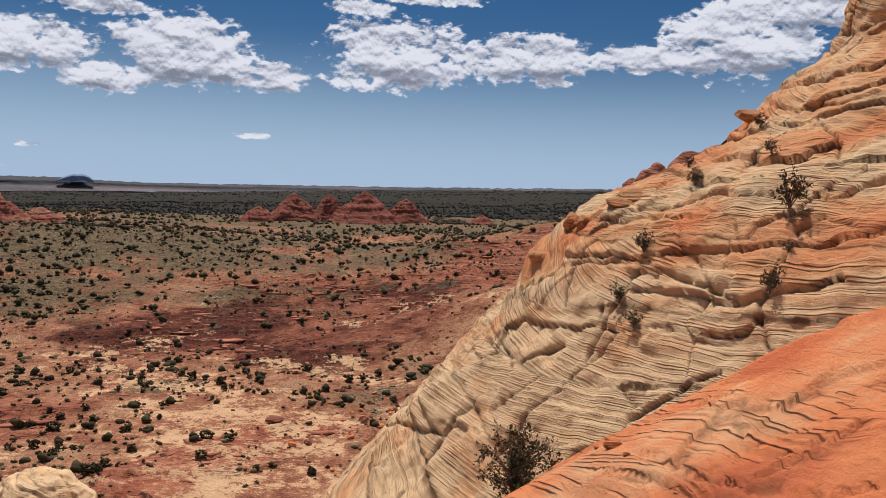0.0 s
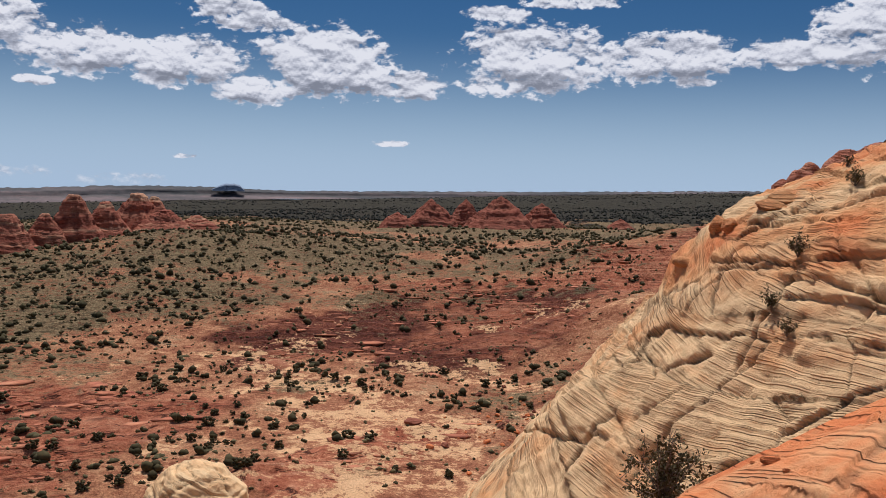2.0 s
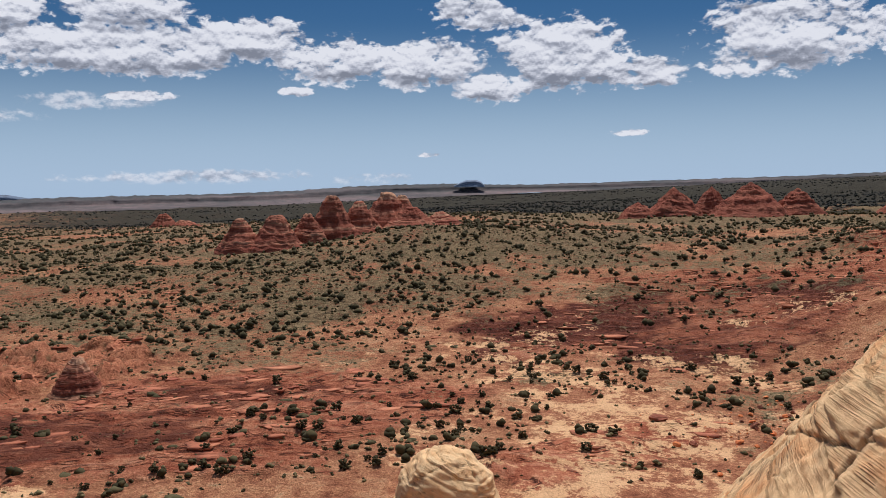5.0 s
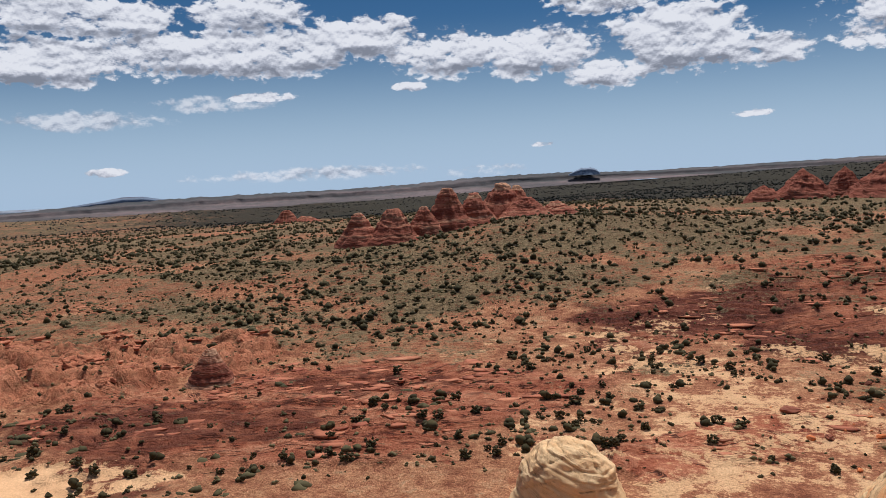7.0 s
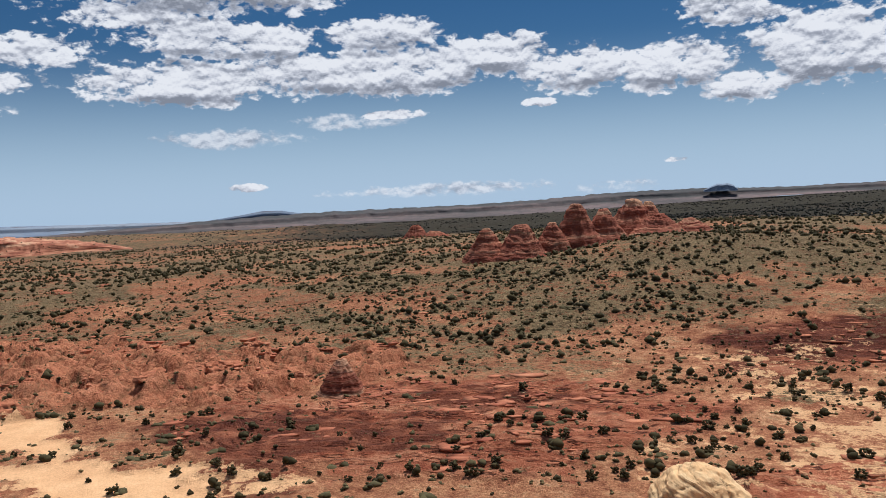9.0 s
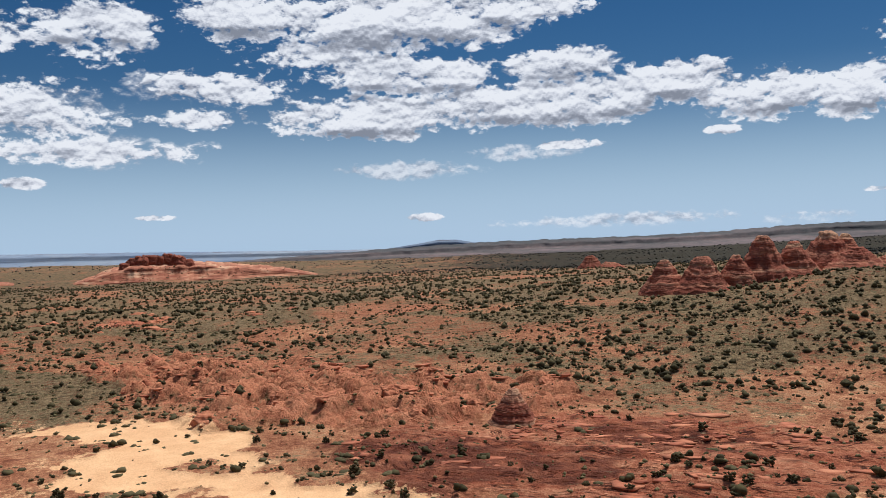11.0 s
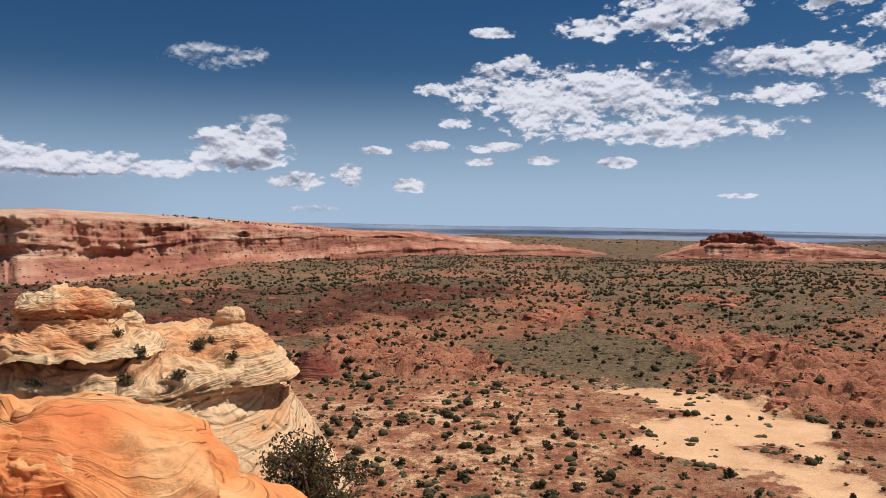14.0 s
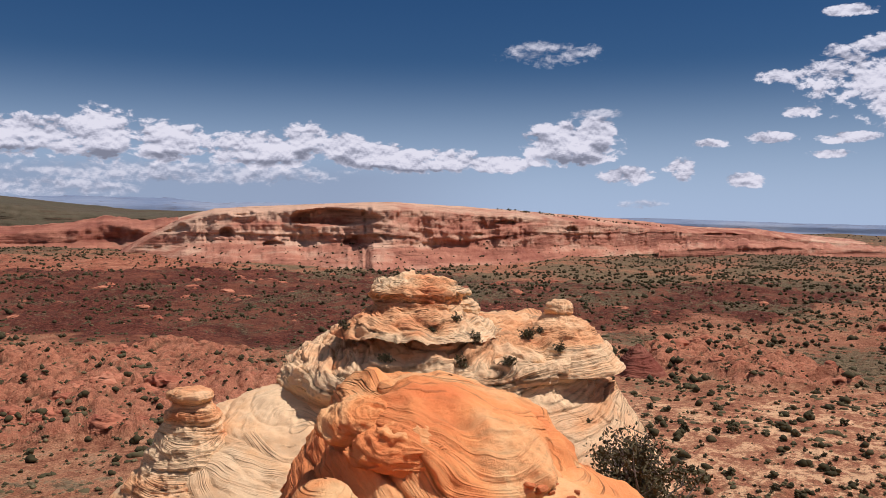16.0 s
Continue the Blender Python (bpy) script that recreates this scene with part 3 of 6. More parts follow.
def blocks(x, y, size, seed):
    """Broken rock on the plan: how far the block at a place stands up (0 to 1), and the distance to its edge in sizes."""
    qx, qy = x / size + 0.35 * fbm(x / size / 2, y / size / 2, 0, 2, seed), y / size + 0.35 * fbm(x / size / 2, y / size / 2, 5, 2, seed)
    ix, iy = np.floor(qx), np.floor(qy)
    d1, d2, up = np.full(np.shape(x), 9.0), np.full(np.shape(x), 9.0), np.zeros(np.shape(x))
    for a in (-1, 0, 1):
        for b in (-1, 0, 1):
            cx, cy = ix + a, iy + b
            d = np.hypot(cx + 0.15 + 0.7 * hash01(cx, cy, 1, seed) - qx, cy + 0.15 + 0.7 * hash01(cx, cy, 2, seed) - qy)
            near = d < d1
            d2 = np.where(near, d1, np.minimum(d2, d))
            up = np.where(near, hash01(cx, cy, 3, seed), up)
            d1 = np.where(near, d, d1)
    return up, d2 - d1


def land(x, y, full=False):
    """Height of the ground; with full also the cover."""
    az, dist, sand, rock, cloud_shade, scrub, wood = zones(x, y)
    zm = np.interp(az, AZ_MID, Z_MID)
    zf = np.tan(np.radians(np.interp(az, AZ_FAR, EL_FAR))) * 4700
    t1 = sstep(dist, 190, 430)
    t2 = np.clip(np.log(np.maximum(dist, 430) / 430) / math.log(4700 / 430), 0, 1)
    z = -46 + (zm + 46) * t1
    z = np.where(dist > 430, zm + (zf - zm) * t2 ** 1.8, z)
    z = z + 1.6 * fbm(x / 60, y / 60, 0, 5, 3) * sstep(dist, 30, 140) * (1 - 0.7 * sand)
    z = z + 5.0 * sstep(dist, 600, 1500) * fbm(x / 300, y / 300, 0, 4, 8)
    z = z + 17 * blob(az, dist, -14, 300, 13, 150, 0.7) * (1 + 0.25 * fbm(x / 30, y / 30, 0, 3, 12))
    strata = z - 0.06 * x + 0.10 * y + 2.2 * fbm(x / 70, y / 70, 0, 4, 31)
    knobs = knobby_cover(x, y)
    hump = 3.4 * np.abs(fbm(x / 24, y / 24, 0, 5, 44)) + 1.6 * fbm(x / 9, y / 9, 0, 3, 45)
    up, edge = blocks(x, y, 7.5, 46)
    up2, edge2 = blocks(x, y, 3.0, 47)
    broken = 3.2 * (up - 0.2) * sstep(edge, 0.0, 0.30) + 1.5 * (up2 - 0.2) * sstep(edge2, 0.0, 0.35)
    z = z + rock * 0.25 * hump + knobs * (0.55 * hump + broken) + 0.5 * cloud_shade * hump * sstep(dist, 300, 360)
    ledges = np.floor(strata / 1.1) * 1.1 + 1.1 * sstep(strata / 1.1 - np.floor(strata / 1.1), 0.62, 0.95) - strata
    z = z + np.clip(rock + 0.6 * cloud_shade, 0, 1) * ledges * 0.75
    z = z + 0.25 * fbm(x / 7, y / 7, 0, 3, 9) * sstep(dist, 30, 140) * (1 - 0.5 * sand)
    cleft = knobs * np.maximum(1 - sstep(edge, 0.0, 0.16), 0.7 * (1 - sstep(edge2, 0.0, 0.16)))
    if full:
        return z + EYE, sand, rock, cloud_shade, scrub, wood, strata, cleft, knobs
    return z + EYE


def build_ground():
    az = np.concatenate([np.arange(-180, -34, 4.0), np.arange(-34, 0, 0.3), np.arange(0, 148, 0.195), np.arange(150, 180, 4.0)])
    dist = np.concatenate([[0.5, 15, 40, 70, 95], np.linspace(112, 188, 62), np.linspace(189, 335, 160), np.geomspace(336, 900, 96), np.geomspace(910, 4850, 44)])
    a, d = np.meshgrid(az, dist)
    x, y = polar(a, d)
    x, y = x.ravel(), y.ravel()
    z, sand, rock, cloud_shade, scrub, wood, strata, cleft, knobs = land(x, y, True)
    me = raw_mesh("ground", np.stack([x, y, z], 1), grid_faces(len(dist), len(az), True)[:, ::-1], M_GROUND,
                  dict(sand=sand, rock=rock, cloud_shade=cloud_shade, scrub=scrub, wood=wood, strata=strata, cleft=cleft, knobs=knobs))
    tagged(put("ground", me), "orange desert floor of sand, soil and bare red slickrock", "ground", kind="structure")


build_ground()

# ---------------------------------------------------------------- rock forms


def layered(s, step, seed, warp, soft=0.90):
    """Random setback of the bed at height s, and the distance to the nearest bed joint."""
    q = s / step + warp
    i = np.floor(q)
    f = q - i
    a, b = hash01(i, 7, 0, seed), hash01(i + 1, 7, 0, seed)
    off = a + (b - a) * sstep(f, soft, 1.0)
    return off * 2 - 1, np.minimum(f, 1 - f) * step, i


def eye_angles(x, y, z):
    dist = np.hypot(x, y)
    return np.degrees(np.arctan2(-x, y)), np.degrees(np.arctan2(z - EYE, dist)), dist


def crack_field(x, y, z, lines, wobble=0.12, seed=500):
    """Distance in metres to cracks that run along lines of directions, and a signed one that is positive above the crack."""
    az, el, dist = eye_angles(x, y, z)
    scale = np.radians(np.hypot(dist, z - EYE))
    wx, wy = wobble * fbm(x * 1.3, y * 1.3, z * 1.3, 3, seed), wobble * fbm(x * 1.3, y * 1.3, z * 1.3, 3, seed + 9)
    best, side, hold = np.full(x.shape, 9.0), np.zeros(x.shape), np.zeros(x.shape)
    for line in lines:
        for (a0, e0), (a1, e1) in zip(line, line[1:]):
            ux, uy = a1 - a0, e1 - e0
            ln = math.hypot(ux, uy)
            px, py = az - a0, el - e0
            free = (px * ux + py * uy) / ln ** 2
            t = np.clip(free, 0, 1)
            over = np.abs(free - t) * ln * scale
            dx, dy = (px - t * ux) * scale + wx, (py - t * uy) * scale + wy
            d = np.hypot(dx, dy)
            hit = d < best
            best, side, hold = np.where(hit, d, best), np.where(hit, np.sign(dy), side), np.where(hit, np.exp(-(over / 0.2) ** 2), hold)
    return best, side * best, hold


def rock_turned(name, mat, centre, profile, rows, cols, spread=(0, 360), oval=(1, 1, 0), rough=0.5, scale=6.0, beds=(1.2, 0.25), fine=(0.25, 0.05),
                tilt=(0.0, 0.0), cross=0.0, joints=(0.0, 3.0), flutes=0.0, seed=0, hue=None, parent=None, shear=(0, 0), groove=0.10, cracks=(), slots=(), until=None, ck=1.0, bend=0.125, calm=None, facets=(0, 0), undercut_shade=0.0, upper=None):
    """A weathered layered rock turned round an upright axis. profile: (height, radius) from the top down, about the centre.
    beds and fine: thickness and setback of thick beds and of thin ones; cross: how far the thin ones dip within a bed;
    joints: depth and spacing of the upright cracks; cracks: overhanging ledge lines, slots: plain ones; until: most rows lie above this height."""
    cx, cy, cz = centre
    prof = np.array(profile, float)
    cum = np.concatenate([[0], np.cumsum(np.hypot(*np.diff(prof, axis=0).T))])
    if until is None:
        u = np.linspace(0, cum[-1], rows)
    elif upper is not None:
        top, mid = np.interp(-upper, -prof[:, 0], cum), np.interp(-until, -prof[:, 0], cum)
        u = np.concatenate([np.linspace(0, top, 30)[:-1], np.linspace(top, mid, rows - 60), np.linspace(mid, cum[-1], 32)[1:]])
    else:
        mid = np.interp(-until, -prof[:, 0], cum)
        u = np.concatenate([np.linspace(0, mid, int(rows * 0.9)), np.linspace(mid, cum[-1], rows - int(rows * 0.9) + 1)[1:]])
    rows = len(u)
    even = np.linspace(0, cum[-1], 600)
    k = 11
    ez = np.convolve(np.pad(np.interp(even, cum, prof[:, 0]), k // 2, "edge"), np.ones(k) / k, "valid")
    er = np.convolve(np.pad(np.interp(even, cum, prof[:, 1]), k // 2, "edge"), np.ones(k) / k, "valid")
    pz, pr = np.interp(u, even, ez), np.interp(u, even, er)
    dz, dr = np.interp(u, even, np.gradient(ez)), np.interp(u, even, np.gradient(er))
    ln = np.hypot(dz, dr) + 1e-9
    nr, nz = -dz / ln, dr / ln
    wrap = spread[1] - spread[0] >= 359.9
    ph = np.radians(np.linspace(spread[0], spread[1], cols, endpoint=not wrap))
    sx, sy, turn = oval
    P, Z = np.meshgrid(ph, pz)
    Rr = np.repeat(pr[:, None], cols, 1)
    lx, ly = np.cos(P) * Rr * sx, np.sin(P) * Rr * sy
    ct, st = math.cos(radians(turn)), math.sin(radians(turn))
    x, y = cx + lx * ct - ly * st, cy + lx * st + ly * ct
    ox, oy = np.cos(P) * ct - np.sin(P) * st, np.cos(P) * st + np.sin(P) * ct
    z = cz + Z + shear[0] * (x - cx) + shear[1] * (y - cy)
    warp = fbm(x / scale / 2, y / scale / 2, z / scale, 3, seed + 1)
    s = z + tilt[0] * (x - cx) + tilt[1] * (y - cy) + bend * scale * warp
    off1, gap1, i1 = layered(s, beds[0], seed + 2, 0.25 * warp)
    dip = cross * (hash01(i1, 4, 0, seed) * 2 - 1)
    s2 = s + dip * ((x - cx) * 0.8 + (y - cy) * 0.6)
    off2, gap2, _ = layered(s2, fine[0], seed + 3, 0.35 * fbm(x / scale * 2, y / scale * 2, z / scale * 2, 2, seed + 9))
    d = rough * (fbm(x / scale, y / scale, z / scale, 5, seed) + 0.25 * fbm(x / scale * 5, y / scale * 5, z / scale * 5, 3, seed + 5))
    # every bed breaks back along its own ragged edge
    rag1 = fbm(x / (2.2 * beds[0]), y / (2.2 * beds[0]), i1 * 5.3, 4, seed + 14, 0.6)
    rag2 = fbm(x / (3.0 * fine[0]), y / (3.0 * fine[0]), np.floor(s2 / fine[0]) * 3.1, 3, seed + 15, 0.6)
    d = d + beds[1] * (off1 + 1.1 * rag1) + fine[1] * (off2 + 1.0 * rag2)
    d = d - groove * beds[0] * np.exp(-(gap1 / (0.06 * beds[0])) ** 2) - 0.8 * fine[1] * np.exp(-(gap2 / (0.2 * fine[0])) ** 2)
    if calm is not None:
        d = d * (0.18 + 0.82 * sstep(z, *calm))
    if joints[0]:
        q = (P * pr.mean() + 0.35 * s) / joints[1] + 3.1 * hash01(i1, 3, 0, seed) + 0.35 * fbm(x / scale * 1.5, y / scale * 1.5, z / scale * 1.5, 3, seed + 6)
        j = np.floor(q)
        f = q - j
        g = np.minimum(f, 1 - f) * joints[1]
        keep = hash01(i1, j, 5, seed) > 0.35
        d = d - joints[0] * np.exp(-(g / 0.07) ** 2) * keep + 0.5 * beds[1] * (hash01(i1, j, 9, seed) - 0.5)
    # shade under the beds, painted as dark lines along their gaps
    joint = undercut_shade * np.exp(-(gap1 / (0.055 * beds[0])) ** 2) * sstep(fbm(x / beds[0] / 2, y / beds[0] / 2, z / beds[0], 3, seed + 31), -0.25, 0.2)
    joint = np.maximum(joint, 0.6 * undercut_shade * np.exp(-(gap2 / (0.11 * fine[0])) ** 2) * sstep(fbm(x / beds[0] / 3, y / beds[0] / 3, z / beds[0], 3, seed + 32), 0.0, 0.4))
    if calm is not None:
        joint = joint * sstep(z, *calm)
    if len(cracks):
        best, above, hold = crack_field(x, y, z, cracks, 0.06)
        d = d + hold * ck * (0.07 * sstep(above, -0.01, 0.03) * np.exp(-np.abs(above) / 1.6 / ck) - 0.10 * np.exp(-((above + 0.03) / 0.032 / ck) ** 2))
        joint = joint + hold * np.exp(-((above + 0.02) / 0.028 / ck) ** 2) * sstep(fbm(x, y, z, 3, seed + 18), -0.5, 0.1)
    if len(slots):
        best, _, _ = crack_field(x, y, z, slots, 0.06)
        d = d - 0.12 * np.exp(-(best / 0.04) ** 2)
        joint = np.maximum(joint, np.exp(-(best / 0.032) ** 2))
    if facets[0]:
        up, edge = blocks(P * pr.mean() + 0.4 * warp, 1.7 * s2, facets[0], seed + 21)
        open_ = sstep(fbm(x / 3, y / 3, z / 3, 3, seed + 22), -0.1, 0.25)
        d = d + facets[1] * (up - 0.5) - 0.07 * open_ * (1 - sstep(edge * facets[0], 0.03, 0.12))
        joint = np.maximum(joint, 0.75 * open_ * (1 - sstep(edge * facets[0], 0.02, 0.08)))
    if flutes:
        d = d + flutes * np.clip(2 * Rr / pr.max(), 0, 1) * np.abs(fbm(np.cos(P) * 3, np.sin(P) * 3, z * 0.02, 3, seed + 7))
    d = d * np.clip(Rr / (0.15 * pr.max() + 1e-6), 0, 1)
    x, y, z = x + d * nr[:, None] * ox, y + d * nr[:, None] * oy, z + d * nz[:, None]
    hues = 0.5 if hue is None else hue(x, y, z, s)
    hues = np.broadcast_to(hues, x.shape).ravel()
    verts = np.stack([x.ravel(), y.ravel(), z.ravel()], 1)
    me = raw_mesh(name, verts, grid_faces(rows, cols, wrap), mat, dict(strata=s2.ravel(), hue=hues, joint=joint.ravel()))
    return put(name, me, parent)


def spot(az, dist, zr):
    x, y = polar(az, dist)
    return float(x), float(y), EYE + zr


# the great banded dome beside the ledge
DOME_LEDGES = [
    [(-8.81, -4.24), (-13.32, -3.72), (-18.69, -2.74), (-22.75, -1.95), (-28.05, -0.95)], [(-13.16, -0.84), (-17.10, 0.09), (-20.59, 0.23), (-24.22, 0.80), (-27.82, 2.31)],
    [(-17.26, 3.42), (-19.99, 4.27), (-23.60, 5.20), (-27.54, 6.38)], [(-13.07, -6.03), (-16.00, -5.64), (-19.60, -6.08), (-20.96, -5.71), (-25.21, -4.40)],
    [(-14.86, -8.10), (-19.71, -7.91), (-20.62, -6.84)], [(-17.70, 2.03), (-22.46, 2.53), (-24.68, 3.56)], [(-10.59, -1.84), (-13.91, -1.11), (-17.18, -1.14)],
    [(-19.86, 6.42), (-22.26, 5.72), (-27.44, 7.71)], [(-21.50, 7.12), (-27.35, 9.04)], [(3.65, -15.93), (0.46, -16.11), (-1.11, -15.52)], [(-12.63, -4.80), (-15.95, -4.78), (-17.79, -5.40)]]
DOME_SLOTS = [
    [(-12.89, -2.68), (-12.83, -4.97), (-11.98, -6.75), (-10.22, -9.35), (-9.53, -10.74), (-8.09, -12.93), (-5.82, -14.59), (-4.32, -16.18), (-2.82, -18.12)],
    [(-2.80, -13.25), (-1.10, -15.22), (1.18, -17.92), (3.85, -20.96)], [(-21.81, -2.91), (-21.27, -5.14), (-20.48, -6.30), (-20.73, -8.48), (-21.37, -9.32)],
    [(-18.96, -1.43), (-19.04, -2.72)], [(-15.41, -1.79), (-15.66, -2.99)], [(-23.64, 4.67), (-24.60, 3.81), (-24.93, 2.24)], [(-12.39, -14.08), (-15.66, -12.29), (-18.11, -10.57)],
    [(-16.43, -3.62), (-17.43, -5.35), (-19.07, -5.97)], [(-3.18, -8.60), (-4.24, -10.29), (-5.09, -11.59), (-8.13, -9.87)], [(-22.37, -1.25), (-23.97, -0.45), (-26.27, -1.22), (-28.03, -0.77)],
    [(-4.88, -7.16), (-8.45, -4.84), (-12.97, -4.13)]]


def build_dome():
    def hue(x, y, z, s):
        az, el, _ = eye_angles(x, y, z)
        e = el + 0.17 * (az + 15) + 1.1 * fbm(x / 3, y / 3, z / 2, 4, 70)
        h = np.interp(e, (-12, -8, -5.5, -4.0, -1.4, -0.4, 1.2, 2.2, 4.0, 5.0), (0.10, 0.12, 0.20, 0.52, 0.58, 0.20, 0.15, 0.72, 0.70, 0.28))
        return np.clip(h + 0.35 * fbm(x / 2, y / 2, z / 1.0, 4, 71), 0, 1)

    prof = [(13.5, 0.0), (13.0, 2.5), (11.5, 4.2), (9.4, 5.9), (6.9, 7.35), (4.8, 7.65), (3.6, 9.4), (1.7, 11.0), (0.36, 13.6), (-0.85, 15.65), (-2.4, 16.9), (-4.5, 18.6), (-6.5, 20.2), (-8.5, 21.9),
            (-12, 24.5), (-18, 31), (-30, 39), (-50, 47)]
    # the flank that faces the ledge is modelled fine, the far side coarse
    shape = dict(rough=0.28, scale=4.0, beds=(1.25, 0.05), fine=(0.21, 0.026), tilt=(-0.16, -0.05), seed=11, hue=hue, bend=0.05, groove=0.03)
    ob = rock_turned("sandstone_dome", M_DOME, spot(-38, 32, 0), prof, 500, 420, (159, 229), upper=8.0, cross=0.5, facets=(3.2, 0.13), undercut_shade=0.35, cracks=DOME_LEDGES, slots=DOME_SLOTS, until=-11, **shape)
    tagged(ob, "huge dome of cross-bedded cream and orange sandstone with cracked ledges", "rock dome")
    rock_turned("far_side", M_DOME, spot(-38, 32, 0), prof, 90, 120, (228, 520), parent=ob, **shape)


build_dome()


# the ledge underfoot, an orange slab that climbs towards the dome
def ledge_height(x, y):
    right, ahead = x, y
    z = -1.95 + 0.57 * right - 0.14 * ahead
    z = z - 0.22 * np.maximum(0, -right) ** 1.5
    z = np.where(z > -0.3, -0.3 + 0.35 * (z + 0.3), z)
    rim = 8.2 + 0.7 * fbm(x / 3, y / 3, 0, 3, 61) - 0.9 * np.maximum(0, 2.2 - right)
    over = np.maximum(0, np.hypot(x, y) - rim)
    return z - 0.5 * over ** 1.6


LEDGE_CRACKS = [[(-16.96, -12.60), (-19.99, -12.19), (-23.32, -10.54), (-28.54, -7.98)], [(-13.63, -15.81), (-18.09, -16.02), (-20.22, -15.74), (-23.60, -14.73), (-28.87, -12.70)],
                [(-11.42, -17.19), (-15.93, -16.75), (-19.92, -16.66), (-23.66, -15.59), (-29.00, -14.46)], [(-17.88, -12.79), (-21.13, -13.66), (-23.51, -13.34), (-25.69, -11.47)]]
LEDGE_SLOTS = [[(-18.99, -18.72), (-20.64, -16.73)], [(-16.04, -18.41), (-19.35, -18.67)], [(-9.0, -18.6), (-13.0, -18.0)]]


LEDGE_CRACKS += [[(-17.63, -15.52), (-19.44, -16.02), (-22.72, -13.64), (-23.74, -12.47)], [(-14.91, -15.86), (-18.07, -13.12), (-21.99, -11.23), (-27.04, -7.97)], [(-19.61, -18.47), (-21.23, -16.63)]]
LEDGE_CRACKS = [ln + [(-40.0, ln[-1][1] + 6.0)] if ln[-1][0] < -26 else ln for ln in LEDGE_CRACKS]


def build_ledge():
    def sheet(name, x0, x1, y0, y1, n, m, parent=None):
        gx, gy = np.meshgrid(np.linspace(x0, x1, n), np.linspace(y0, y1, m))
        z = ledge_height(gx, gy)
        warp = fbm(gx / 4, gy / 4, 0, 3, 63)
        s = z + 0.30 * gx + 0.27 * gy + 0.16 * warp
        rag = fbm(gx / 0.7, gy / 0.7, 0, 5, 68, 0.6)
        z = z + 0.12 * fbm(gx / 2.6, gy / 2.6, 0, 3, 62) + 0.014 * rag
        _, above, hold = crack_field(gx, gy, ledge_height(gx, gy) + EYE, LEDGE_CRACKS, 0.045)
        z = z + hold * (0.035 * sstep(above, -0.02, 0.02) * np.exp(-np.abs(above) / 0.5) - 0.02 * np.exp(-((above + 0.02) / 0.03) ** 2))
        up, edge = blocks(gx + 0.5 * gy, 2.2 * gy - 0.8 * gx, 1.5, 57)
        flake = sstep(fbm(gx / 1.4, gy / 1.4, 0, 3, 58), 0.0, 0.35)
        z = z + flake * (0.05 * (up - 0.5)) + 0.02 * np.round(3 * fbm(gx / 1.1, gy / 0.7, 0, 4, 56)) / 3
        joint = 0.5 * hold * np.exp(-((above + 0.01) / 0.013) ** 2) * sstep(fbm(gx * 1.5, gy * 1.5, 0, 3, 59), -0.3, 0.3)
        best, _, _ = crack_field(gx, gy, ledge_height(gx, gy) + EYE, LEDGE_SLOTS, 0.03)
        z = z - 0.09 * np.exp(-(best / 0.05) ** 2)
        feet = np.hypot(gx, gy)
        flat = -1.62 - 0.05 * feet + 0.04 * fbm(gx, gy, 0, 4, 69)
        z = flat + (z - flat) * sstep(feet, 1.2, 3.6)
        hue = np.clip(0.70 + 0.5 * fbm(gx / 1.6, gy / 1.6, 0, 6, 67, 0.62) - 0.45 * sstep(np.hypot(gx - 0.6, gy - 8.8), 1.8, 0.6), 0, 1)
        me = raw_mesh(name, np.stack([gx.ravel(), gy.ravel(), z.ravel() + EYE], 1), grid_faces(m, n), M_SLAB, dict(strata=(0.8 * s).ravel(), hue=hue.ravel(), joint=joint.ravel()))
        return put(name, me, parent)

    ob = tagged(new("rock_ledge"), "sloping ledge of rough orange sandstone with thin cracked plates", "rock ledge")
    sheet("sloping_slab", 0.3, 8.3, 2.6, 11.5, 250, 270, ob)
    sheet("standing_shelf", 0.3, 13.0, -9.0, 2.6, 90, 90, ob)
    sheet("outer_flank", -7.0, 0.3, -9.0, 11.5, 60, 130, ob)
    sheet("upper_flank", 8.3, 13.0, 2.6, 11.5, 40, 60, ob)


build_ledge()


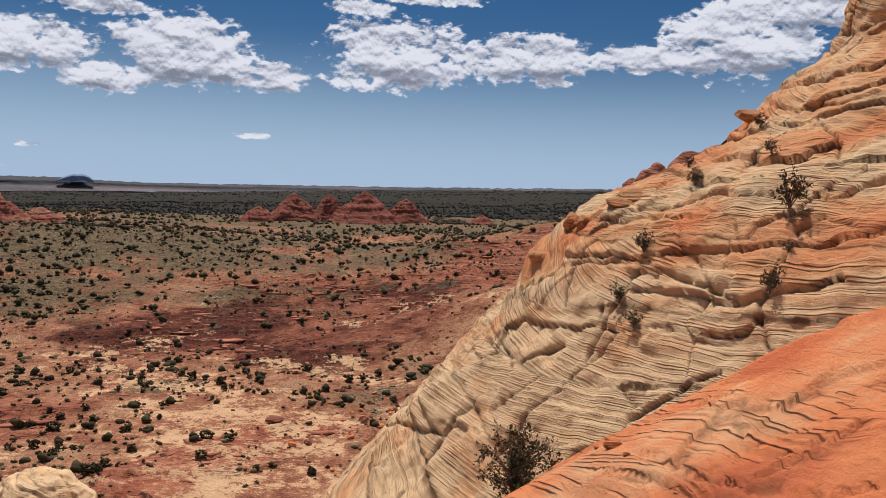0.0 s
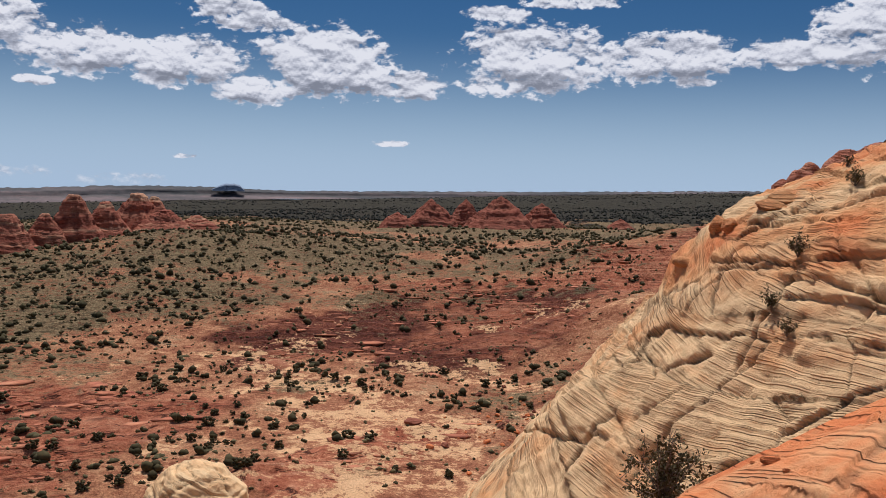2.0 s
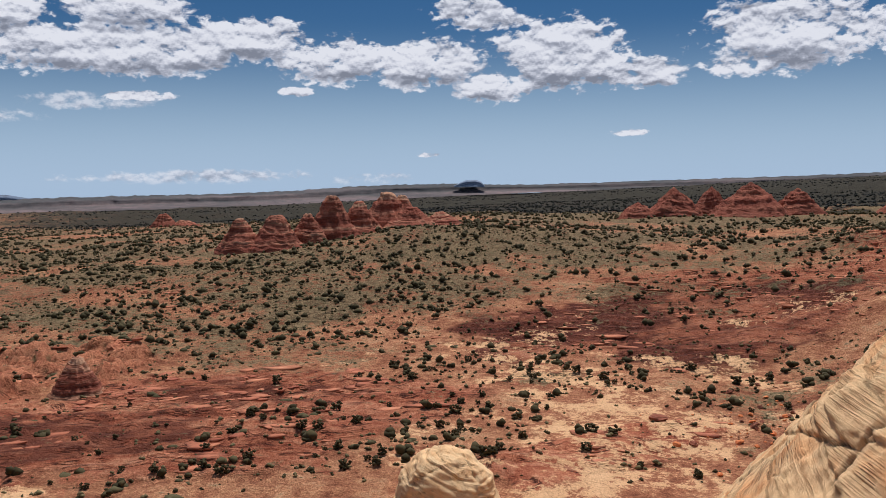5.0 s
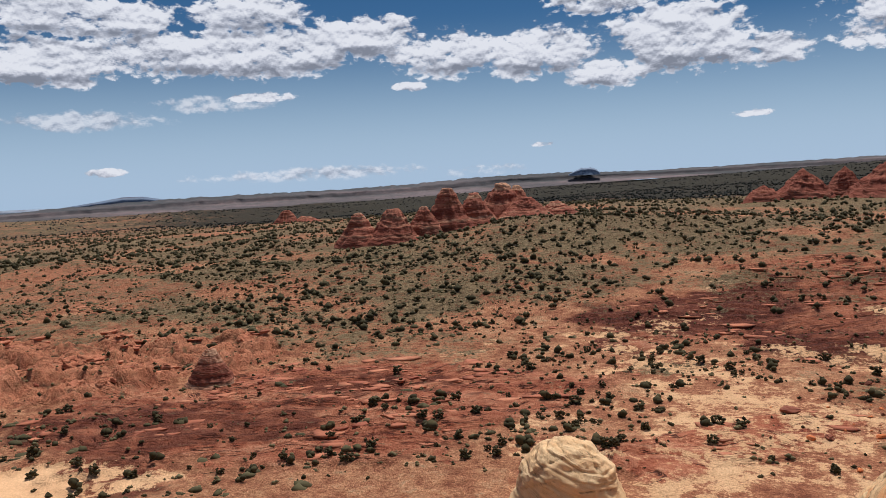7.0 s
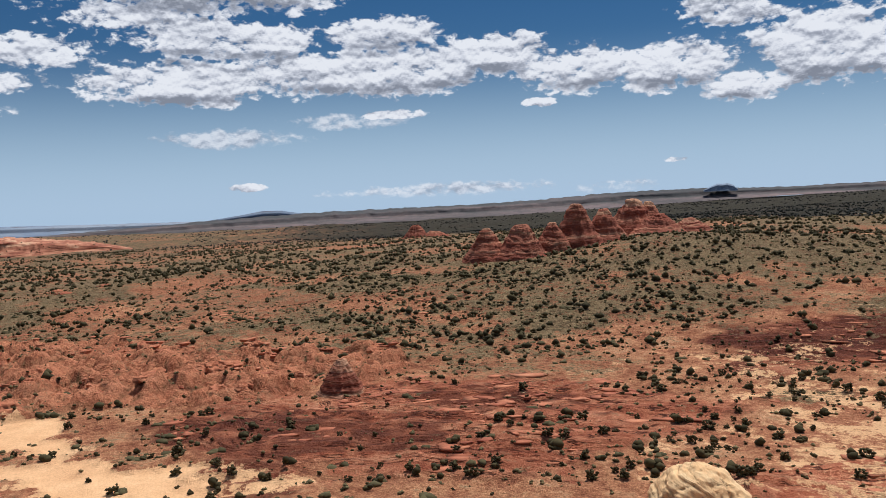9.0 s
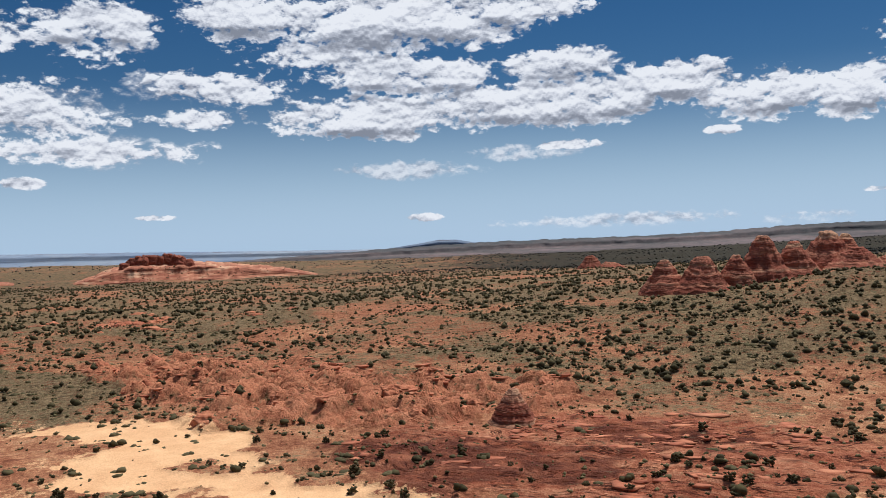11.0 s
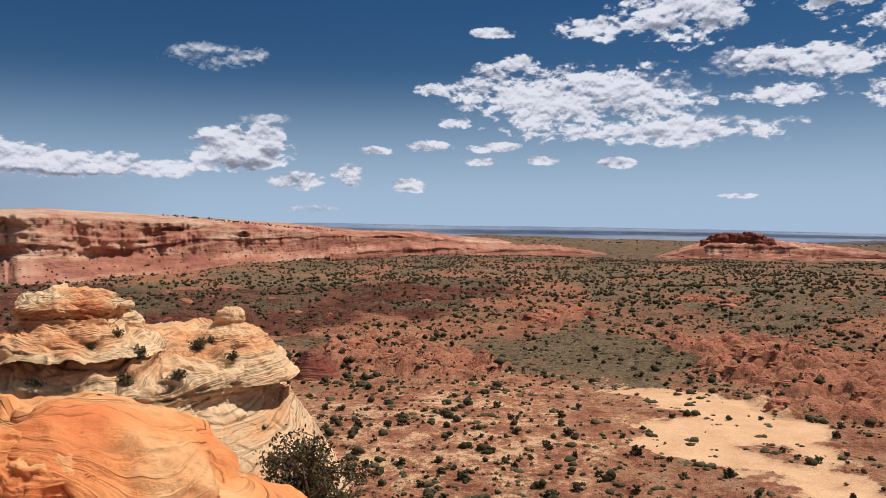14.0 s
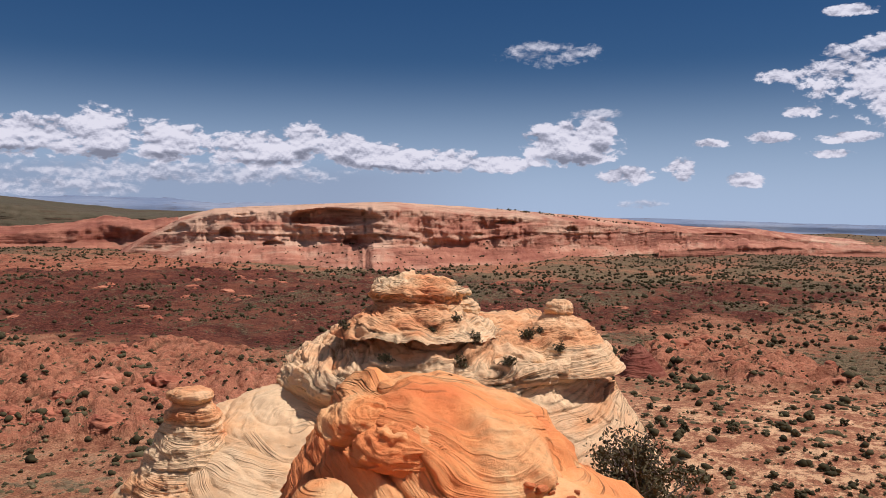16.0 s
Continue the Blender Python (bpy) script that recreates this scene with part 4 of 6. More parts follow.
# the orange mound in front of the pale butte
def build_mound():
    def hue(x, y, z, s):
        return np.clip(0.52 + 0.35 * fbm(x / 1.5, y / 1.5, z / 1.0, 3, 81) - 0.6 * sstep(fbm(x / 1.1, y / 1.1, z / 0.7, 2, 82), 0.4, 0.6), 0, 1)

    prof = [(0, 0), (-0.05, 0.7), (-0.22, 1.3), (-0.55, 1.75), (-1.1, 2.05), (-1.9, 2.3), (-3.2, 2.7), (-8, 4.5), (-14, 6.5)]
    right = (math.cos(radians(118)), math.sin(radians(118)))
    ob = rock_turned("orange_mound", M_MOUND, spot(115.0, 11.4, -2.10), prof, 250, 400, oval=(0.88, 1.35, 118), rough=0.17, scale=1.9, beds=(0.42, 0.045), fine=(0.075, 0.011),
                     tilt=(-0.05, 0.30), cross=0.4, seed=21, hue=hue, shear=(-0.25 * right[0], -0.25 * right[1]), until=-4.5, bend=0.3, undercut_shade=0.55)
    tagged(ob, "smooth orange sandstone mound with curling thin layers", "rock mound")
    low = [(0, 0), (-0.1, 0.8), (-0.5, 1.6), (-1.2, 2.2), (-3, 3.0), (-8, 5)]
    rock_turned("lower_lobe", M_MOUND, spot(106.5, 10.6, -3.05), low, 100, 160, rough=0.2, scale=2.0, beds=(0.4, 0.03), fine=(0.08, 0.007), seed=25, hue=hue, parent=ob,
                shear=(-0.35 * right[0], -0.35 * right[1]))
    rock_turned("left_lobe", M_MOUND, spot(123.4, 11.4, -3.0), [(0, 0), (-0.1, 0.3), (-0.5, 0.55), (-1.2, 0.8), (-3, 1.5), (-8, 3)], 100, 140, rough=0.16, scale=1.6, beds=(0.3, 0.06),
                fine=(0.08, 0.007), cross=0.4, seed=27, hue=hue, parent=ob)
    knob = [(0, 0), (-0.03, 0.18), (-0.12, 0.30), (-0.35, 0.42), (-1.0, 0.75), (-3, 1.6), (-7, 2.6)]
    rock_turned("small_knob", M_MOUND, spot(123.2, 8.2, -2.46), knob, 80, 110, rough=0.08, scale=1.0, beds=(0.2, 0.03), fine=(0.05, 0.01), seed=23, hue=hue, parent=ob)

    # the curled yellow layers on its face, peeling one over another
    def curl(x, y, z, s):
        return np.clip(0.34 + 0.5 * fbm(s * 6, x / 2, 0, 2, 85), 0, 1)

    for i, (a, e, d, r) in enumerate([(117.8, -15.0, 9.55, 0.52), (114.2, -15.6, 9.55, 0.30), (120.6, -13.4, 9.95, 0.40)]):
        shell = [(0.55 * r, 0), (0.52 * r, 0.3 * r), (0.38 * r, 0.62 * r), (0.15 * r, 0.88 * r), (-0.1 * r, r), (-0.3 * r, 0.98 * r), (-0.42 * r, 0.75 * r), (-0.5 * r, 0.5 * r), (-0.8 * r, 0.4 * r)]
        rock_turned("curled_layer", M_MOUND, spot(a, d, d * math.tan(radians(e))), shell, 80, 120, oval=(1.35, 0.9, a), rough=0.05, scale=0.6, beds=(0.075, 0.028), fine=(0.02, 0.004), tilt=(0.35, 0.25),
                    seed=290 + i, hue=curl, parent=ob, bend=0.3)


build_mound()


# the pale butte with its two capped knobs
def build_butte():
    def hue(x, y, z, s):
        return np.clip(0.14 + 0.25 * fbm(x / 9, y / 9, z / 2, 3, 91) + 0.3 * sstep(fbm(s * 0.35, 0, 0, 2, 92), 0.2, 0.6), 0, 1)

    def rust(x, y, z, s):
        return np.clip(0.30 + 0.6 * fbm(x / 6, y / 6, z / 2, 3, 93), 0, 1)

    base = spot(115.9, 90, -10.1)
    prof = [(0, 0), (-0.25, 3.5), (-0.8, 7.0), (-1.5, 10.0), (-2.2, 12.4), (-3.1, 14.6), (-3.9, 16.4), (-5.0, 17.5), (-6.0, 17.7), (-6.6, 17.4), (-8.4, 18.7), (-12.2, 21.4), (-18, 24.5), (-38, 31)]
    shape = dict(oval=(1.0, 0.85, 115.5), rough=0.6, scale=6, fine=(0.30, 0.11), beds=(1.25, 0.34), tilt=(0.05, 0.03), seed=31, hue=hue, groove=0.16, undercut_shade=0.65, shear=(-0.03, 0.06), calm=(EYE - 18.6, EYE - 16.6))
    ob = rock_turned("pale_butte", M_BUTTE, base, prof, 260, 500, (170, 370), cross=0.2, joints=(0.22, 4.0), until=-16, bend=0.2, **shape)
    tagged(ob, "pale cream sandstone butte with overhanging ledges", "rock butte")
    rock_turned("far_side", M_BUTTE, base, prof, 90, 100, (10, 170), parent=ob, **shape)
    cap = [(0, 0), (-0.15, 1.3), (-0.5, 2.6), (-1.1, 3.7), (-1.8, 4.4), (-2.3, 4.0), (-2.8, 3.6), (-3.6, 4.2), (-4.6, 6.0), (-6, 8)]
    rock_turned("cap_knob", M_BUTTE, spot(117.2, 84, -5.75), cap, 140, 230, oval=(1.12, 0.95, 117), rough=0.5, scale=3.0, beds=(0.8, 0.22), fine=(0.2, 0.06), tilt=(0.08, 0.12), bend=0.25, undercut_shade=0.8, cross=0.4, seed=33, hue=rust, parent=ob)
    rock_turned("side_knob", M_BUTTE, spot(114.3, 84.5, -7.9), [(0, 0), (-0.2, 1.0), (-0.8, 1.7), (-1.5, 1.8), (-2.2, 1.7), (-4, 2.6)], 90, 130, rough=0.25, scale=2.0, beds=(0.6, 0.15),
                fine=(0.18, 0.05), seed=34, hue=rust, parent=ob)
    small = [(0, 0), (-0.1, 0.7), (-0.4, 1.2), (-0.9, 1.35), (-1.3, 1.2), (-1.6, 1.1), (-2.0, 1.8), (-2.5, 3.0), (-3.4, 3.8), (-4.4, 5), (-7, 6.5)]
    rock_turned("balanced_knob", M_BUTTE, spot(107.5, 86, -8.35), small, 120, 160, rough=0.2, scale=2.5, beds=(0.5, 0.14), fine=(0.15, 0.04), seed=35, hue=hue, parent=ob)
    tower = [(0, 0), (-0.05, 1.4), (-0.2, 2.1), (-0.8, 2.35), (-1.1, 1.8), (-1.7, 1.9), (-1.9, 2.35), (-3.0, 2.6), (-4.2, 3.1), (-6, 4.1), (-8.5, 5.6), (-12, 9), (-30, 20)]
    ob = rock_turned("pale_hoodoo", M_BUTTE, spot(132.4, 80, -15.9), tower, 180, 230, rough=0.35, scale=3, beds=(0.7, 0.16), fine=(0.18, 0.06), cross=0.3, undercut_shade=0.6, seed=37, hue=rust, until=-12)
    tagged(ob, "flat-topped cream and orange sandstone hoodoo", "hoodoo")
    saddle = [(0, 0), (-0.8, 4), (-3, 8.5), (-8, 15), (-25, 30)]
    ob = rock_turned("pale_saddle", M_PEACH, spot(125.8, 85, -16.9), saddle, 150, 250, rough=0.55, scale=7, beds=(1.2, 0.07), fine=(0.3, 0.02), cross=0.5, tilt=(0.2, 0.1), seed=39, hue=hue, until=-9)
    tagged(ob, "bare cream slickrock saddle below the butte", "rock slope")
    dome = [(0, 0), (-0.5, 1.7), (-1.4, 3.5), (-2.6, 5.0), (-4.2, 6.3), (-6.5, 6.8), (-9, 7.6), (-14, 9)]
    ob = rock_turned("pale_boulder", M_PEACH, spot(25.9, 110, -35.6), dome, 100, 140, rough=0.5, scale=4, beds=(2.2, 0.05), fine=(0.4, 0.01), tilt=(0.35, 0.25), seed=41,
                     hue=lambda x, y, z, s: np.full_like(x, 0.2), ck=1.6,
                     cracks=[[(28.4, -20.4), (27.0, -19.7), (25.6, -19.3), (23.8, -19.2)], [(26.6, -18.3), (25.9, -19.2)], [(29.2, -21.3), (26.6, -20.8), (25.0, -21.6), (22.6, -21.3)], [(24.6, -18.6), (23.4, -20.4)]])
    tagged(ob, "rounded cream sandstone boulder with curved cracks", "boulder")
    shelf = [(0, 0), (-0.1, 1.5), (-0.6, 2.6), (-2, 3.6), (-8, 6), (-20, 9)]
    ob = rock_turned("pale_shelf", M_BUTTE, spot(103.0, 18.5, -6.55), shelf, 80, 110, rough=0.25, scale=2, beds=(0.5, 0.08), fine=(0.12, 0.02), seed=43, hue=hue)
    tagged(ob, "cream sandstone shelf with a bush growing on it", "rock shelf")


build_butte()


# red teepee-shaped rocks across the valley: direction, top and foot elevation, half width in degrees, distance
def teepee(parent, az, top, foot, half, dist, seed, white=0.0, sharp=0.0, tint=0.70):
    r, h = dist * math.tan(radians(half)), dist * (math.tan(radians(top)) - math.tan(radians(foot)))
    hive = ((0, 0), (0.01, 0.20), (0.05, 0.30), (0.13, 0.31), (0.17, 0.40), (0.27, 0.43), (0.32, 0.50), (0.55, 0.64), (0.8, 0.86), (1.0, 1.08), (1.5, 1.5))
    prof = [(-t * h, ((1 - sharp) * w + sharp * t ** 0.9) * r) for t, w in hive]
    tip = EYE + dist * math.tan(radians(top))

    def hue(x, y, z, s):
        # the sharpest cones, under cloud, have that shade added as deeper red
        return np.clip(tint + 0.20 * (sharp > 0.9) + (0.6 - 0.2 * sharp) * fbm(s / h * 6, 0, 0, 3, 95) - white * sstep(z, tip - 0.3 * h, tip - 0.1 * h), 0, 1)

    return rock_turned("cone", M_TEEPEE, spot(az, dist, dist * math.tan(radians(top))), prof, 56, 64, rough=0.05 * r, scale=0.7 * r, beds=(h / 9, 0.02 * r), fine=(h / 26, 0.012 * r),
                       flutes=0.11 * r, seed=seed, hue=hue, parent=parent, groove=0.06)


def build_teepees():
    near = [(39.6, -2.3, -3.9, 1.25, 405, 0.3), (37.2, -2.15, -4.4, 1.8, 400, 0.3), (35.1, -2.1, -3.9, 1.2, 412, 0.25), (33.4, -0.9, -3.6, 1.7, 425, 0.3), (31.6, -1.3, -3.2, 1.4, 435, 0.3),
            (29.7, -0.68, -3.0, 1.8, 455, 0.7), (28.6, -0.9, -3.0, 1.3, 460, 0.7), (28.0, -1.75, -2.95, 1.6, 440, 0.1), (26.0, -2.1, -2.7, 1.0, 450, 0.1)]
    ob = tagged(new("teepee_rocks"), "cluster of eroded red teepee-shaped sandstone cones with pale tops", "rock formation", group="teepee rocks")
    for i, (a, t, f, h, d, w) in enumerate(near):
        teepee(ob, a, t, f, h, d, 100 + i, w, 0.3)
    far = [(12.6, -1.55, -2.6, 1.3, 590), (10.3, -0.58, -2.5, 1.9, 600), (7.9, -0.55, -2.2, 1.2, 625), (5.5, -0.28, -2.35, 2.3, 600), (2.7, -0.68, -2.2, 1.5, 615), (-2.6, -1.6, -2.1, 0.7, 640)]
    ob = tagged(new("teepee_rocks"), "red teepee-shaped sandstone cones on the plain, coloured darker for cloud shade", "rock formation", group="teepee rocks")
    for i, (a, t, f, h, d) in enumerate(far):
        teepee(ob, a, t, f, h, d, 120 + i, 0.0, 1.0)
    ob = tagged(new("lone_teepee_rock"), "small lone red sandstone knob on the plain", "rock formation", group="teepee rocks")
    teepee(ob, 44.5, -1.9, -2.7, 0.75, 900, 131)
    teepee(ob, 43.2, -2.4, -2.75, 0.9, 905, 132, 0.4)
    ob = tagged(new("cone_rock"), "layered dark red sandstone cone in the valley", "rock formation", group="teepee rocks")
    teepee(ob, 50.1, -10.75, -13.1, 1.65, 200, 133, 0.0, 0.6, 0.30)
    ob = tagged(new("cone_rock"), "low red sandstone pyramid beside the butte", "rock formation", group="teepee rocks")
    teepee(ob, 102.2, -8.4, -10.3, 1.6, 255, 134, 0.0, 0.75)


build_teepees()


# cliffs: a plan line of (az, distance) and heights (foot, top as elevation) along it
def cliff(name, mat, line, rows, step, seed, depth=0.9, back=600, sweep=0.55, hue=None, alcoves=1.0, label="", category="mesa", shelf=0.0, caves=(), ragged=0.05, brow=0.72, relief=1.0, apron=0.0):
    line = np.array(line, float)
    az = np.arange(line[0, 0], line[-1, 0] + 1e-6, step)
    dist, lo, hi = (np.interp(az, line[:, 0], line[:, k]) for k in (1, 2, 3))
    zlo, zhi = dist * np.tan(np.radians(lo)) - 4, dist * np.tan(np.radians(hi))
    zhi = zhi + ragged * (zhi - zlo) * fbm(az * 3.1, dist * 0, 0, 5, seed + 11, 0.6)
    v = np.linspace(0, 1, rows)[:, None]
    h = (zhi - zlo)[None]
    X, Y = polar(az, dist)
    Z = zlo[None] + v * h
    big = fbm(X / h.max() / 1.6, Y / h.max() / 1.6, 0, 4, seed)[None]
    s = Z + 0.06 * h.max() * fbm(X / 150, Y / 150, Z / 60, 3, seed + 1)
    off1, gap1, _ = layered(s, h.max() / 7, seed + 2, 0.3 * big)
    off2, gap2, _ = layered(s, h.max() / 28, seed + 3, 0.0)
    # slope at the foot, steep face, rounded brow
    setback = h * (0.9 * np.minimum(v, 0.2) + apron * (np.minimum(v, 0.42) - 0.3) + 0.25 * sstep(v, 0.1, 0.4) + 0.45 * np.maximum(0, v - 0.35) + 1.6 * sstep(v, brow, 1.0) ** 2)
    hollow = sstep(fbm(X / 90, Y / 90, Z / 45, 3, seed + 4), 0.25, 0.6) * np.sin(np.pi * np.clip((v - 0.25) / 0.6, 0, 1))
    d = dist[None] + depth * setback + relief * h * (sweep * big + 0.045 * off1 + 0.010 * off2 + 0.25 * alcoves * hollow)
    for a0, e0, ra, re, deep in caves:
        e = np.degrees(np.arctan2(Z, dist[None]))
        q = ((az[None] - a0) / ra) ** 2 + ((e - e0) / np.where(e > e0, 0.9 * re, 0.4 * re)) ** 2 + 0.4 * fbm(X / 30, Y / 30, Z / 15, 3, seed + 8)
        d = d + deep * (1 - sstep(q, 0.25, 1.0))
    d = d + relief * h * (0.15 * fbm(X / 40, Y / 40, Z / 40, 5, seed + 5, 0.55) + 0.06 * np.abs(fbm(X / 14, Y / 14, Z / 60, 3, seed + 12)) + 0.02 * fbm(X / 5, Y / 5, Z / 4, 2, seed + 13))
    x, y = polar(az[None], d)
    # the top runs back
    k = 8
    bx, by = polar(az[None], d[-1:] + np.linspace(back / k, back, k)[:, None])
    bz = Z[-1:] + shelf * np.linspace(0, 1, k)[:, None] + 0.03 * h * fbm(bx / 80, by / 80, 0, 3, seed + 6)
    bx, by = np.concatenate([x[-1:], bx]), np.concatenate([y[-1:], by])
    bz, sb = np.concatenate([Z[-1:], bz]), np.repeat(s[-1:], k + 1, 0)
    ob = tagged(new(name), label, category)
    for piece, px, py, pz, ps in (("cliff_face", x, y, Z + EYE, s), ("flat_top", bx, by, bz + EYE, sb)):
        hues = np.clip(0.45 + 0.5 * fbm(ps / h.max() * 3.0, px / 400, py / 400, 3, seed + 7) if hue is None else hue(px, py, pz, ps, v), 0, 1)
        me = raw_mesh(piece, np.stack([px.ravel(), py.ravel(), pz.ravel()], 1), grid_faces(len(px), len(az))[:, ::-1], mat, dict(strata=ps.ravel(), hue=np.broadcast_to(hues, px.shape).ravel()))
        put(piece, me, ob)
    return ob


def build_mesas():
    cliff("pink_mesa", M_MESA, [(86, 2600, -1.8, -1.78), (91.5, 2200, -1.9, -1.3), (95, 1700, -2.2, -0.85), (99, 1400, -2.6, -0.75), (104, 1050, -3.2, -0.1), (111, 830, -4.0, 0.6),
                                (119, 700, -4.3, 1.25), (120.4, 702, -4.2, 1.2), (121.4, 735, -4.0, 1.15), (124, 770, -3.6, 1.0), (131, 840, -3.1, 0.5), (133.2, 890, -2.8, -0.3), (135.5, 930, -2.8, -1.7), (137, 950, -2.9, -2.7)],
          76, 0.075, 201, 1.0, 500, brow=0.86, apron=2.2, sweep=0.28, alcoves=0.1, ragged=0.0, label="long pink sandstone mesa with alcoves and a juniper-dotted rim",
          hue=lambda x, y, z, s, v: 0.50 + 0.40 * fbm(s / 9, x / 60, y / 60, 4, 208) - 0.34 * sstep(z, EYE - 10, EYE + 6) - 0.25 * sstep(np.degrees(np.arctan2(-x, y)), 118, 121) + 0.20 * sstep(z, EYE - 20, EYE - 40) - 0.35 * sstep(z, EYE - 42, EYE - 50),
          caves=[(123.0, -0.35, 3.1, 1.15, 46), (121.0, -1.9, 1.4, 0.8, 13), (129.4, 0.1, 0.9, 0.45, 20), (130.2, -1.35, 0.6, 0.55, 16), (127.2, -2.1, 0.8, 0.3, 12), (134.6, -1.0, 2.2, 0.7, 26), (113.2, -1.35, 0.45, 0.2, 10), (111.2, -0.45, 0.9, 0.25, 12),
                 (97.0, -1.1, 1.3, 0.2, 22), (93.6, -1.35, 0.5, 0.15, 14), (116.8, -1.4, 0.7, 0.8, 7), (106.8, -0.9, 0.4, 0.3, 10)])
    cliff("low_cliffs", M_MESA, [(82, 1550, -2.25, -2.3), (86, 1450, -2.2, -1.7), (90, 1350, -2.3, -1.75), (93, 1250, -2.45, -1.55), (97, 1150, -2.7, -1.6), (101, 1050, -3.0, -1.9)], 30, 0.08, 281, 1.3, 90, ragged=0.10, hue=lambda x, y, z, s, v: 0.7 + 0.3 * fbm(x / 60, y / 60, z / 6, 3, 282),
          alcoves=0.6, label="low broken pink cliffs in front of the mesa", category="cliff")
    # smaller buttes beside the mesa
    cliff("side_butte", M_MESA, [(131.5, 1050, -2.6, -0.9), (133.5, 1040, -2.6, -0.2), (135.5, 1050, -2.6, -0.5), (137.5, 1080, -2.6, -0.1), (139.5, 1100, -2.5, -0.6), (143, 1120, -2.5, -0.9), (150, 1120, -2.5, -0.7)], 40, 0.1, 271, 0.9, 120,
          ragged=0.02, apron=2.5, alcoves=0.5, hue=lambda x, y, z, s, v: 0.8 + 0.35 * fbm(x / 50, y / 50, z / 8, 3, 272), label="low broken red buttes behind the mesa's end", category="butte")
    cliff("brown_hills", M_HILL, [(128, 1500, -2.2, 0.2), (136, 1500, -2.2, 0.35), (143.7, 1400, -2.2, 1.3), (158, 1300, -2.3, 2.0)], 40, 0.15, 211, 1.6, 600, ragged=0.0, alcoves=0.2,
          hue=lambda x, y, z, s, v: np.full_like(x, 0.9), label="low brown hills behind the mesa", category="hill")
    butte = cliff("red_butte", M_MESA, [(63.2, 1500, -2.5, -2.6), (65.5, 1490, -2.5, -2.1), (68, 1480, -2.5, -1.8), (71, 1450, -2.5, -1.5), (72.2, 1440, -2.5, -1.36), (75.2, 1440, -2.5, -1.36), (76.4, 1445, -2.5, -1.75), (79, 1460, -2.5, -2.6)],
                  36, 0.07, 221, 1.8, 60, ragged=0.05, alcoves=0.2, hue=lambda x, y, z, s, v: 0.62 + 0.5 * fbm(x / 22, y / 22, z / 4, 4, 222), label="long pink butte crowned by dark broken cliffs", category="butte")
    rng = np.random.default_rng(28)
    for i, a in enumerate(np.linspace(71.7, 75.6, 15)):
        top, r = -0.95 + 0.22 * math.sin(i * 1.7) * rng.random() + (0.12 if 72 < a < 75 else -0.2), rng.uniform(6, 12)
        rock_turned("crag", M_TEEPEE, spot(a, 1500 + 12 * rng.random(), 1500 * math.tan(radians(top))), [(0, 0), (-0.5, 0.6 * r), (-2, 0.85 * r), (-12, 1.0 * r), (-20, 1.15 * r), (-36, 1.25 * r)], 30, 30,
                    rough=0.25 * r, scale=0.7 * r, beds=(4, 0.8), fine=(1.5, 0.3), seed=320 + i, parent=butte, hue=lambda x, y, z, s: np.full_like(x, 0.95))
    cliff("far_plateau", M_FAR, [(-30, 4300, -0.6, 0.5), (-10, 4300, -0.5, 0.5), (3, 4300, -0.6, 0.05), (20, 4300, -0.8, -0.35), (26, 4200, -1.0, -0.2), (31, 4100, -1.2, -0.3), (36, 4000, -1.4, -0.6),
                                 (42, 4000, -1.5, -0.75), (52, 4100, -1.6, -0.85), (60, 4200, -1.7, -1.15), (67, 4300, -1.7, -1.4), (76, 4400, -1.8, -1.65)], 24, 0.2, 231, 2.6, 120, alcoves=0.5, relief=0.5, apron=1.5, sweep=1.2,
          hue=lambda x, y, z, s, v: 0.62 + 0.35 * fbm(s / 16, x / 500, y / 500, 4, 232) + 0.3 * sstep(v, 0.75, 1.0) if len(x) == len(v) else np.full_like(x, 0.95), label="long dark wooded plateau on the horizon", category="plateau")
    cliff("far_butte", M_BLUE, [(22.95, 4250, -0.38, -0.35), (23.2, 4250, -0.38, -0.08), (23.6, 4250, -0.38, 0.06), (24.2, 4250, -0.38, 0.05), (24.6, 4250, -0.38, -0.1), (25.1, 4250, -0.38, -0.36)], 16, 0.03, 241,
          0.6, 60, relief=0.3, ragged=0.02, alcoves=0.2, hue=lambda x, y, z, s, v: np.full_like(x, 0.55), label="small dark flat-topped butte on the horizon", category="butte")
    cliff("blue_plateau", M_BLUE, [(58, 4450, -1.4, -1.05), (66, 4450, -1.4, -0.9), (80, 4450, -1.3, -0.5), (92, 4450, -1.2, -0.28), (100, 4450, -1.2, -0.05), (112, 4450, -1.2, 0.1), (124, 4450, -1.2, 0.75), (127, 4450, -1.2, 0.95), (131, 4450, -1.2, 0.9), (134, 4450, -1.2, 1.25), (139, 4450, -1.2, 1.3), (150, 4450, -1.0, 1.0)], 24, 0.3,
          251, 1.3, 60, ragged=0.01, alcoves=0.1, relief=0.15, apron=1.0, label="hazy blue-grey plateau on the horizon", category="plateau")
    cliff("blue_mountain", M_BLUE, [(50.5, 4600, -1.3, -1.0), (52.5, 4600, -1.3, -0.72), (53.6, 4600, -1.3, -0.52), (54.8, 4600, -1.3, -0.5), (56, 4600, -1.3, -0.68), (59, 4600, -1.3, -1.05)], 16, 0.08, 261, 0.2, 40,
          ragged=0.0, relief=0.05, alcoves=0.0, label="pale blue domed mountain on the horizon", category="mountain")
    crag = tagged(new("dark_crag"), "jagged dark red rocks on the skyline behind the dome", "crag")
